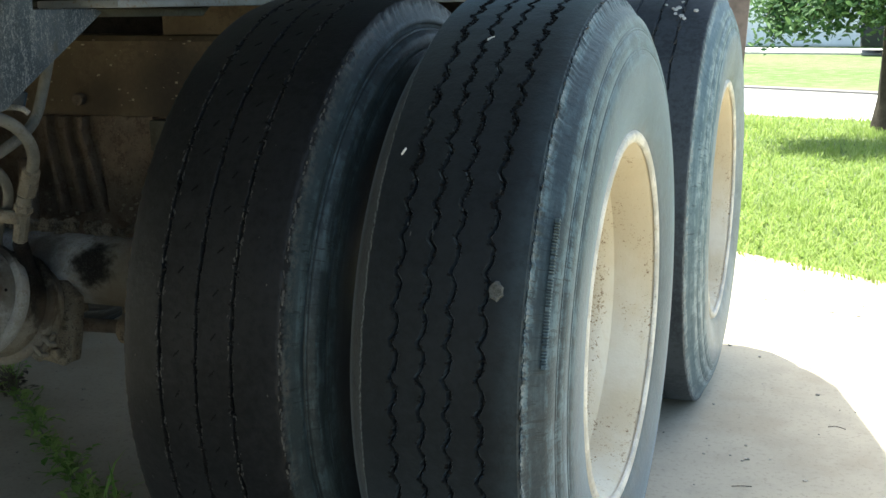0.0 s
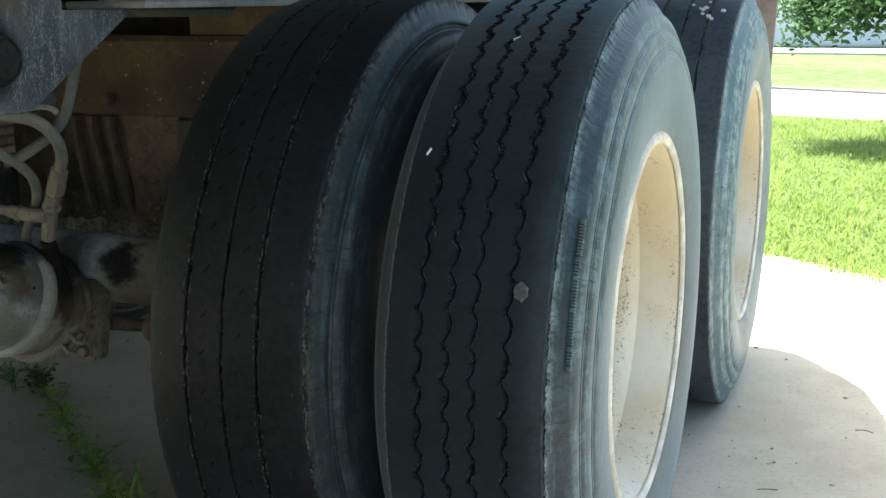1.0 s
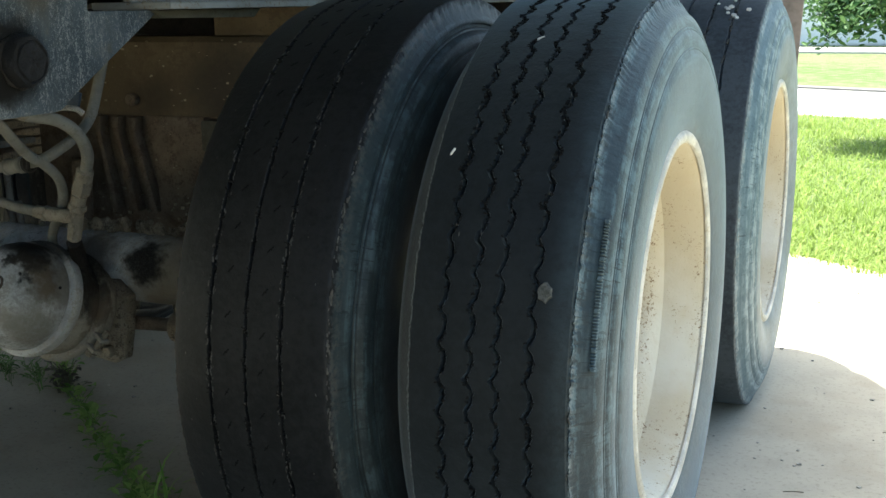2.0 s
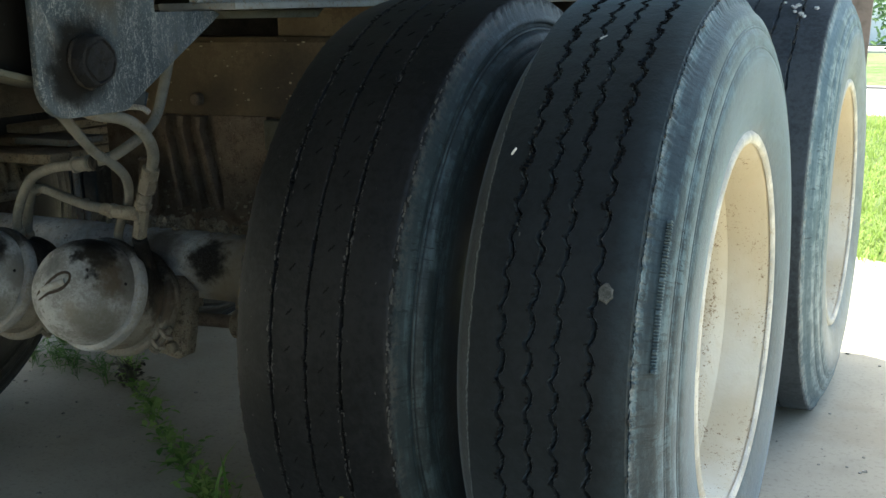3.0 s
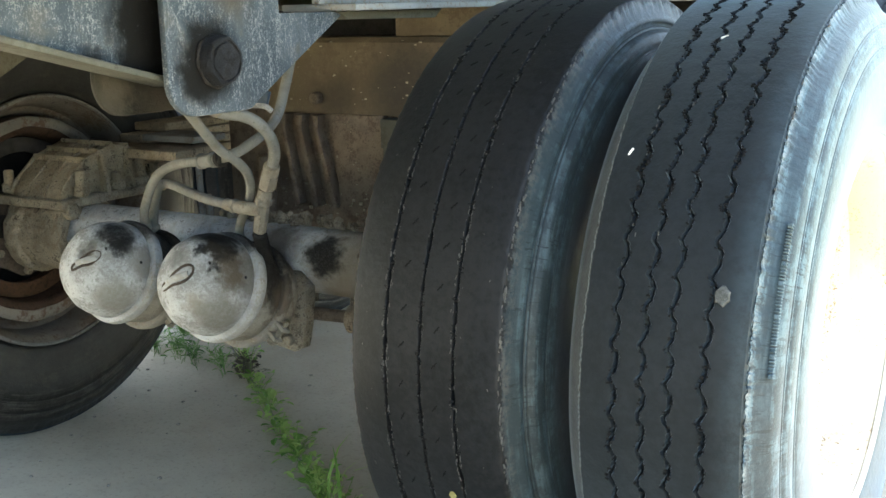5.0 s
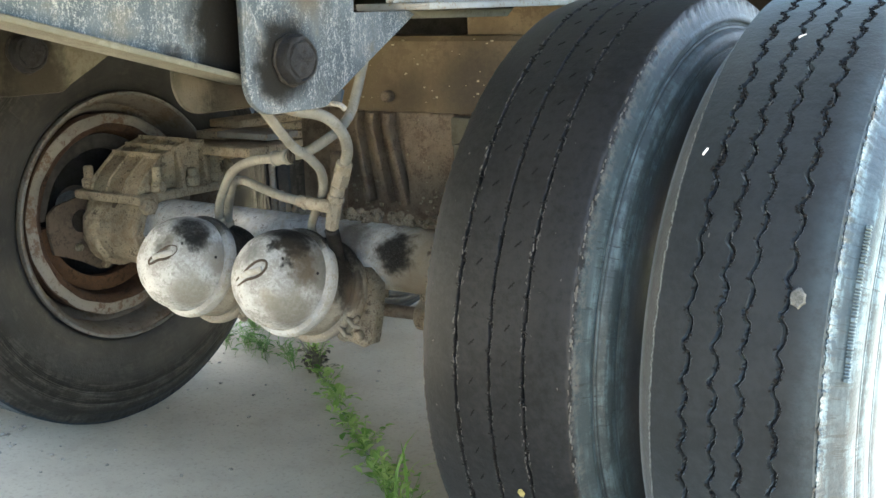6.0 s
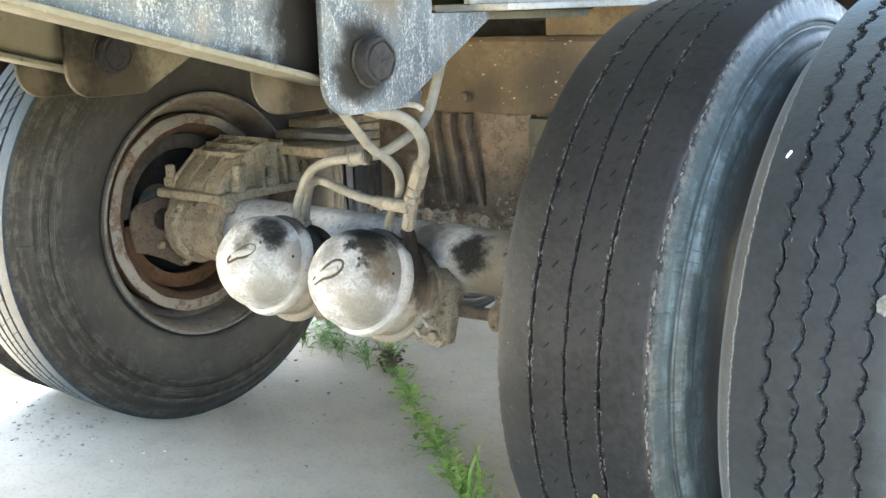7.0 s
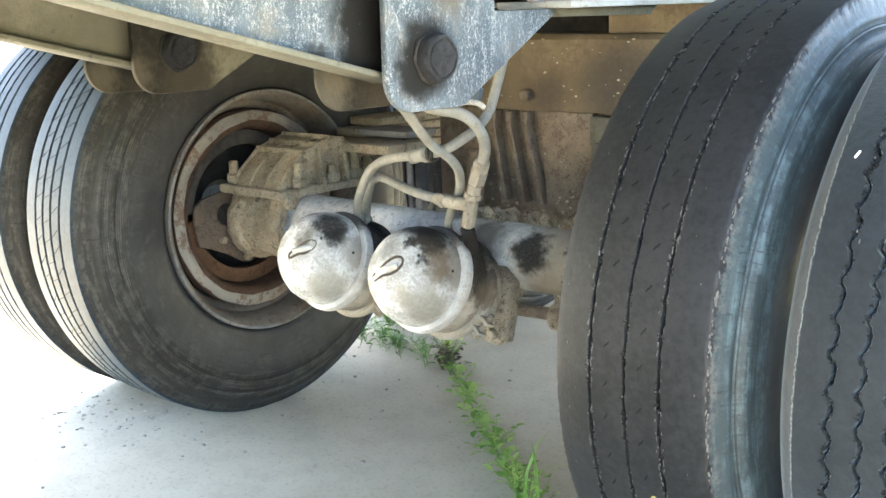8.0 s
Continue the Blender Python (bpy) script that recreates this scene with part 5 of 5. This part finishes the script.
rod(bm, (-1.345, 1.520, 0.530), (-1.3085, 1.4585, 0.613), 0.0135, 12)
part("port", bm, M_GREASE_SHADE, tee, "black greasy port of the chamber")
bm = B()
rod(bm, (-1.398, 1.416, 0.743), (-1.352, 1.405, 0.7505), 0.0125, 14)
rod(bm, (-1.400, 1.4165, 0.7427), (-1.390, 1.414, 0.7445), 0.0145, 14)
rod(bm, (-1.362, 1.4075, 0.749), (-1.352, 1.405, 0.7507), 0.0145, 14)
clamp = part("hose_clamp", bm, M_HOSE, trailer, "dusty sleeve where two hoses cross")
bm = B()
rod(bm, (-1.345, 1.404, 0.7515), (-1.332, 1.402, 0.754), 0.0150, 14)
rod(bm, (-1.332, 1.392, 0.742), (-1.326, 1.392, 0.772), 0.0035, 8)
part("band", bm, M_GREASE_SHADE, clamp, "dark band round the crossing")

# a blue strip and a white plastic tie where the hoses pass the hanger
bm = B()
slab(bm, [(-1.320, 1.45, 0.838), (-1.278, 1.45, 0.874), (-1.260, 1.45, 0.866), (-1.268, 1.45, 0.842)], (0, 0.006, 0), 0.001)
part("blue_strip", bm, M_BLUE_STRIP, trailer, "dull blue strip end behind the hanger")
bm = B()
hose(bm, [(-1.218, 1.32, 0.850), (-1.190, 1.318, 0.8565), (-1.160, 1.322, 0.856), (-1.150, 1.326, 0.848)], 0.0045, 8, 5)
part("tie", bm, M_STONE, trailer, "pale plastic tie round the hoses")

# mud flap behind the second axle
bm = B()
slab(bm, [(-0.98, 3.37, 0.62), (-0.36, 3.37, 0.62), (-0.304, 3.37, 0.75), (-0.292, 3.37, 1.02), (-0.29, 3.37, 1.09), (-0.98, 3.37, 1.09)], (0, 0.012, 0), 0.003)
flap = part("mud_flap", bm, M_FLAP, trailer, "brown rubber mud flap")
bm = B()
box(bm, (-1.16, 3.383, 1.07), (-0.55, 3.42, 1.11), 0.004)
part("flap_bar", bm, M_DARK, flap, "dark steel bar holding the flap")

bm = B()
box(bm, (-2.85, 3.50, 0.45), (-1.02, 3.56, 1.5495), 0.01)
part("tail_panel", bm, M_DARK, trailer, "dark tail panel between the mud flaps")

# ---- beyond the trailer: kerb, path, house, car, tree ----
strip("kerb", [(-30, 21.2), (-1.08, 13.1), (0.36, 12.55), (30, 2.2), (30, 2.36), (0.36, 12.71), (-1.08, 13.26), (-30, 21.36)], -0.005, 0.3, M_KERB, "low pale concrete kerb along the far side of the street", "kerb")
strip("pavement", [(-25, 22.2), (12, 20.6), (12, 22.4), (-25, 24.0)], 0.0, 0.2, M_STREET, "bright concrete path before the house", "path")

house = thing("house", (-2, 25, 0), "pale grey sided house across the street", "house")
bm = B()
box(bm, (-12, 24.6, -0.1), (6, 33, 2.7), 0.02)
part("wall", bm, M_SIDING, house)
bm = B()
slab(bm, [(-12.5, 24.1, 2.7), (-12.5, 28.8, 4.9), (-12.5, 33.5, 2.7)], (19, 0, 0))
part("roof", bm, M_ROOF, house, "grey shingle roof")
for k in range(14):
    bm = B()
    box(bm, (-12.02, 24.585, 0.0 + 0.19 * k), (6.02, 24.598, 0.18 + 0.19 * k), 0)
    part("siding_board", bm, M_SIDING, house)
for x0 in (-4.6, 1.0):
    bm = B()
    box(bm, (x0, 24.55, 0.0), (x0 + 2.4, 24.582, 2.1), 0.01)
    door = part("garage_door", bm, M_STREET, house, "pale panelled garage door")
    for r in range(4):
        bm = B()
        box(bm, (x0 + 0.08, 24.535, 0.06 + 0.52 * r), (x0 + 2.32, 24.549, 0.50 + 0.52 * r), 0.006)
        part("panel", bm, M_SIDING, door)
bm = B()
box(bm, (-8.7, 24.54, 0.9), (-7.5, 24.582, 2.0), 0.01)
win = part("window", bm, M_SIDING, house)
bm = B()
box(bm, (-8.62, 24.53, 0.98), (-7.58, 24.539, 1.92), 0)
part("pane", bm, M_CARPAINT, win, "dark window pane")

car = thing("car", (1.2, 21.3, 0), "dark parked car before the house", "car")
bm = B()
slab(bm, [(0.12, 20.7, 0.12), (0.10, 20.7, 0.50), (0.35, 20.7, 0.74), (1.2, 20.7, 0.82), (1.9, 20.7, 1.35), (3.3, 20.7, 1.38), (4.0, 20.7, 0.9), (4.4, 20.7, 0.82), (4.45, 20.7, 0.12)], (0, 1.7, 0), 0.05)
part("body", bm, M_CARPAINT, car)
for x in (0.85, 3.6):
    for y in (20.7, 22.3):
        bm = B()
        rod(bm, (x, y - 0.02, 0.32), (x, y + 0.18, 0.32), 0.32, 28)
        w = part("wheel", bm, M_DARK, car)
        bm = B()
        rod(bm, (x, y - 0.035, 0.32), (x, y - 0.02, 0.32), 0.2, 20)
        part("rim", bm, M_FLANGE, w)
bm = B()
slab(bm, [(1.35, 20.69, 0.86), (1.95, 20.69, 1.28), (3.2, 20.69, 1.30), (3.75, 20.69, 0.92)], (0, -0.006, 0))
part("side_window", bm, M_DARK, car, "dark side glass")
bm = B()
box(bm, (0.105, 20.85, 0.55), (0.135, 21.15, 0.66), 0.01)
part("headlight", bm, M_RIM, car, "pale headlight")

tree = thing("tree", (0.275, 9.25, 0), "leafy street tree with low hanging branches on the lawn", "tree")
rngt = random.Random(9)
bm = B()
trunk_line = [(0.30, 9.25, -0.05), (0.29, 9.25, 0.4), (0.29, 9.26, 1.0), (0.30, 9.28, 1.7), (0.28, 9.3, 2.4), (0.3, 9.3, 3.4), (0.30, 9.28, 4.6), (0.29, 9.28, 6.0)]
line = bent(trunk_line, 5)
rings = []
for i, p in enumerate(line):
    r = 0.10 + 0.035 * max(0, 1 - i / 3) - 0.08 * i / len(line)
    rings.append([bm.verts.new(p + Vector((math.cos(a), math.sin(a), 0)) * r * (1 + 0.12 * math.sin(3 * a + i * 0.3) + 0.05 * math.sin(7 * a))) for a in np.linspace(0, 2 * math.pi, 18, endpoint=False)])
for p, q in zip(rings, rings[1:]):
    for i in range(18):
        bm.faces.new((p[i], p[(i + 1) % 18], q[(i + 1) % 18], q[i]))
part("trunk", bm, M_BARK, tree)
tips = []
for k in range(26):
    a, z = k * 2.4, 3.0 + 2.8 * (k / 26)
    n = rngt.uniform(0.55, 1.0) * (1.1 - 0.5 * k / 26)
    end = Vector((0.29 + n * math.cos(a), 9.28 + n * math.sin(a), z + rngt.uniform(0.0, 0.9)))
    mid = Vector((0.29 + 0.5 * n * math.cos(a), 9.28 + 0.5 * n * math.sin(a), z + 0.35))
    tips.append((Vector((0.29, 9.28, z)), mid, end))
for x, y, z in ((-0.60, 8.0, 0.82), (-0.53, 7.9, 0.70), (-0.40, 8.1, 0.76), (-0.28, 7.8, 0.80), (-0.15, 8.0, 0.82), (-0.05, 8.2, 0.76), (0.06, 7.9, 0.88), (-0.35, 8.6, 0.84), (-0.62, 8.5, 0.93), (-0.2, 7.7, 0.94), (-0.48, 8.2, 0.93), (0.12, 8.4, 0.90), (0.24, 8.2, 0.86), (0.22, 8.6, 0.78), (0.30, 7.9, 0.95)):
    tips.append((Vector((0.29, 9.28, 1.7)), Vector((0.29 + (x - 0.29) * 0.55, 9.28 + (y - 9.28) * 0.55, 1.55)), Vector((x, y, z))))
for a, b, c in tips:
    bm = B()
    twig_line = bent([a, b, c], 5)
    for i, (p, q) in enumerate(zip(twig_line, twig_line[1:])):
        rod(bm, p, q, 0.014 * (1 - i / len(twig_line)) + 0.002, 6, 0.014 * (1 - (i + 1) / len(twig_line)) + 0.002)
    part("limb", bm, M_BARK, tree)
bm = B()


def leaf_at(bm, p, size, rng):
    """One folded leaf of four faces."""
    m = Matrix.Translation(p) @ Euler((rng.uniform(-1.2, 1.2), rng.uniform(-1.2, 1.2), rng.uniform(0, 6.28))).to_matrix().to_4x4()
    pts = [(0, -1, 0), (0.42, -0.35, 0.12), (0.38, 0.35, 0.12), (0, 1, -0.05), (-0.38, 0.35, 0.12), (-0.42, -0.35, 0.12)]
    v = [bm.verts.new(m @ (Vector(q) * size)) for q in pts]
    bm.faces.new((v[0], v[1], v[2], v[3])), bm.faces.new((v[0], v[3], v[4], v[5]))


for n, (a, b, c) in enumerate(tips):
    low = n >= 26
    for _ in range(640 if low else 130):
        t = rngt.uniform(0.45, 1.0) ** 0.8 if low else rngt.uniform(0.3, 1.05)
        p = (1 - t) ** 2 * a + 2 * t * (1 - t) * b + t * t * c
        s = 0.085 if low else 0.30
        p = p + Vector((max(-1.7 * s, min(1.7 * s, rngt.gauss(0, s))), rngt.gauss(0, s), max(-1.2 * s, min(1.4 * s, rngt.gauss(0, s * 0.7)))))
        leaf_at(bm, p, rngt.uniform(0.019, 0.038) if low else rngt.uniform(0.05, 0.095), rngt)
tagged(part("crown", bm, M_LEAF, tree, "dense green leaves hanging low", 0), kind="stuff")


# ---- plants ----
rngg = random.Random(14)
verts, faces = [], []
for _ in range(42000):
    y = 4.0 + 6.4 * rngg.random() ** 1.5
    x = rngg.uniform(-0.17 * y - 0.35, 0.045 * y + 0.45)
    if y < 4.24 - 0.63 * x + rngg.gauss(-0.025, 0.045) or y > 9.98 - 0.26 * x:
        continue
    h = rngg.uniform(0.022, 0.058) * (1.25 if noise.noise(Vector((x * 2, y * 2, 0))) > 0.1 else 0.9)
    a, w, ln = rngg.uniform(0, 6.28), rngg.uniform(0.0022, 0.0055), rngg.uniform(0.01, 0.07)
    dx, dy, sx, sy = math.cos(a), math.sin(a), -math.sin(a), math.cos(a)
    z = -0.002 if y < 4.24 - 0.63 * x else -0.036
    k = len(verts)
    verts += [(x + sx * w, y + sy * w, z), (x - sx * w, y - sy * w, z), (x + dx * ln * 0.4 - sx * w * 0.7, y + dy * ln * 0.4 - sy * w * 0.7, z + h * 0.6), (x + dx * ln * 0.4 + sx * w * 0.7, y + dy * ln * 0.4 + sy * w * 0.7, z + h * 0.6), (x + dx * ln, y + dy * ln, z + h)]
    faces += [(k, k + 1, k + 2, k + 3), (k + 3, k + 2, k + 4)]
me = bpy.data.meshes.new("grass")
me.from_pydata(verts, [], faces)
me.materials.append(M_GRASS)
tagged(new("grass", me), "bright green unmown grass along the driveway edge", "grass", kind="stuff")

# weeds rooted in the joint of the concrete
JOINT = [Vector((-2.55, 2.60, 0)), Vector((-1.15, 1.50, 0))]
bm = B()
jd = (JOINT[1] - JOINT[0]).normalized()
js = Vector((-jd.y, jd.x, 0))
j0, j1 = JOINT[0] - jd * 6, JOINT[1] + jd * 6
slab(bm, [j0 + js * 0.0025 + Vector((0, 0, 0.0015)), j0 - js * 0.0025 + Vector((0, 0, 0.0015)), j1 - js * 0.0025 + Vector((0, 0, 0.0015)), j1 + js * 0.0025 + Vector((0, 0, 0.0015))], (0, 0, -0.01))
setting("joint", bm, M_KERB, "dark joint between concrete slabs", "joint")


def leaf_mesh(name, material, width, fold):
    """A broad pointed leaf of unit length along x."""
    bm = B()
    v = [bm.verts.new(q) for q in ((0, 0, 0), (0.35, width, fold), (0.75, width * 0.7, fold), (1, 0, 0), (0.75, -width * 0.7, fold), (0.35, -width, fold), (0.5, 0, fold * 0.6))]
    for i in range(6):
        bm.faces.new((v[i], v[(i + 1) % 6], v[6]))
    me = bpy.data.meshes.new(name)
    bm.to_mesh(me)
    bm.free()
    me.materials.append(material)
    return me


def blade_mesh(name, material):
    """A bent grass blade of unit height."""
    bm = B()
    rows = [(0, 0, 0.03), (0.10, 0.5, 0.026), (0.38, 0.85, 0.016)]
    v = [[bm.verts.new((x, w, z)), bm.verts.new((x, -w, z))] for x, z, w in rows]
    tip = bm.verts.new((0.70, 0, 0.98))
    for a, b in zip(v, v[1:]):
        bm.faces.new((a[0], a[1], b[1], b[0]))
    bm.faces.new((v[2][0], v[2][1], tip))
    me = bpy.data.meshes.new(name)
    bm.to_mesh(me)
    bm.free()
    me.materials.append(material)
    return me


WEED_MESHES = {}


def weed(t, height, leaves, blades, seed, label, material=None, spread=1.0, off=0.0, width=0.30):
    """A weed with stems, leaves and blades, t along the joint and off to its side."""
    material = material or M_WEED
    rng = random.Random(seed)
    at = JOINT[0].lerp(JOINT[1], t) + js * off
    w = thing("weed", at, label, "weed", "weeds in the joint")
    if material.name not in WEED_MESHES:
        WEED_MESHES[material.name] = [leaf_mesh("leaf", material, k, 0.12) for k in (width, width * 0.7)], blade_mesh("grass_blade", material)
    leaf_shapes, blade_shape = WEED_MESHES[material.name]
    bm = B()
    for k in range(int(leaves * 1.55)):
        root = at + jd * rng.gauss(0, 0.024 * spread) + js * rng.gauss(0, 0.007)
        stem = root + Vector((rng.gauss(0, 0.018), rng.gauss(0, 0.018), rng.uniform(0.006, height * 0.8)))
        n = rng.uniform(0.012, 0.036)
        hose(bm, [root - Vector((0, 0, 0.004)), root.lerp(stem, 0.5) + Vector((0, 0, 0.004)), stem], 0.0008, 3, 1)
        ob = new("leaf", rng.choice(leaf_shapes))
        ob.parent = w
        ob.matrix_local = Matrix.Translation(stem - at) @ Euler((rng.uniform(-0.5, 0.5), rng.uniform(-0.6, 0.35), rng.uniform(0, 6.28))).to_matrix().to_4x4() @ Matrix.Diagonal((n, n, n, 1))
    if leaves:
        tagged(part("stem", bm, material, w, "", 0), kind="stuff")
    else:
        bm.free()
    for k in range(blades):
        root = jd * rng.gauss(0, 0.03 * spread) + js * rng.gauss(0, 0.009) - Vector((0, 0, 0.003))
        h = height * rng.uniform(0.5, 1.5)
        ob = new("grass_blade", blade_shape)
        ob.parent = w
        lean = rng.uniform(0.3, 1.5)
        ob.matrix_local = Matrix.Translation(root) @ Matrix.Rotation(rng.uniform(0, 6.28), 4, "Z") @ Matrix.Diagonal((h * lean, h * rng.uniform(0.7, 1.3), h, 1))


TXT = "bright green weed growing from the concrete joint"
for i, (t, h, n, b) in enumerate(((0.850, 0.075, 22, 9), (0.815, 0.05, 18, 5), (0.772, 0.030, 12, 2), (0.715, 0.048, 26, 4), (0.680, 0.025, 9, 1), (0.632, 0.048, 24, 3), (0.585, 0.020, 6, 1), (0.53, 0.048, 22, 3), (0.485, 0.024, 8, 1), (0.435, 0.05, 16, 3), (0.895, 0.10, 14, 9), (0.95, 0.06, 12, 6))):
    weed(t, h, n, b, 100 + i, TXT)
M_WEED_DRY = leafy("dry_weed_leaf", (0.06, 0.052, 0.04), (0.18, 0.17, 0.11), single=True)
weed(0.375, 0.075, 38, 14, 120, "dark withered weed clump in the joint", M_WEED_DRY, 1.2)
weed(0.36, 0.10, 14, 12, 121, TXT, None, 1.0)
M_WEED_LONG = leafy("long_weed_leaf", (0.08, 0.16, 0.045), (0.22, 0.33, 0.11), single=True)
for i, (t, off) in enumerate(((0.29, 0.06), (0.24, 0.12), (0.20, 0.16), (0.15, 0.22), (0.10, 0.12), (0.12, 0.30))):
    weed(t, 0.06, 30, 3, 130 + i, "slender sprawling weed by the far tyre", M_WEED_LONG, 2.6, -off, 0.16)

# grit and crumbs on the concrete
rngp, bm = random.Random(3), B()
for _ in range(900):
    x, y = rngp.uniform(-3.3, 0.9), rngp.uniform(0.7, 4.0)
    q = 0.0016 + 0.0035 * rngp.random() ** 3
    m = Matrix.Translation((x, y, q * 0.4)) @ Matrix.Rotation(rngp.uniform(0, 6), 4, "Z")
    box(bm, (-q, -q * rngp.uniform(0.5, 1.6), -q * 0.6), (q, q * rngp.uniform(0.5, 1.2), q * 0.5), 0, m)
for _ in range(170):
    x, y = rngp.gauss(-2.48, 0.13), rngp.gauss(1.38, 0.09)
    q = 0.0012 + 0.003 * rngp.random() ** 3
    m = Matrix.Translation((x, y, q * 0.4)) @ Matrix.Rotation(rngp.uniform(0, 6), 4, "Z")
    box(bm, (-q, -q, -q * 0.6), (q, q * rngp.uniform(0.5, 1.2), q * 0.6), 0, m)
tagged(part("gravel", bm, M_PEBBLE, None, "", 0), "loose grit and small crumbs on the concrete", "gravel", kind="stuff")
rngs = random.Random(8)
for k, (x, y) in enumerate(((0.003, 2.63), (-0.18, 2.22))):
    bm = B()
    hose(bm, [(x, y, 0.002), (x + 0.02, y + 0.004, 0.004), (x + 0.04, y + rngs.uniform(-0.008, 0.012), 0.002)], 0.0009, 5, 3)
    tagged(part("twig", bm, M_BARK, None, "", 30, origin=(x, y, 0)), "tiny dry twig on the concrete", "twig", "twigs")
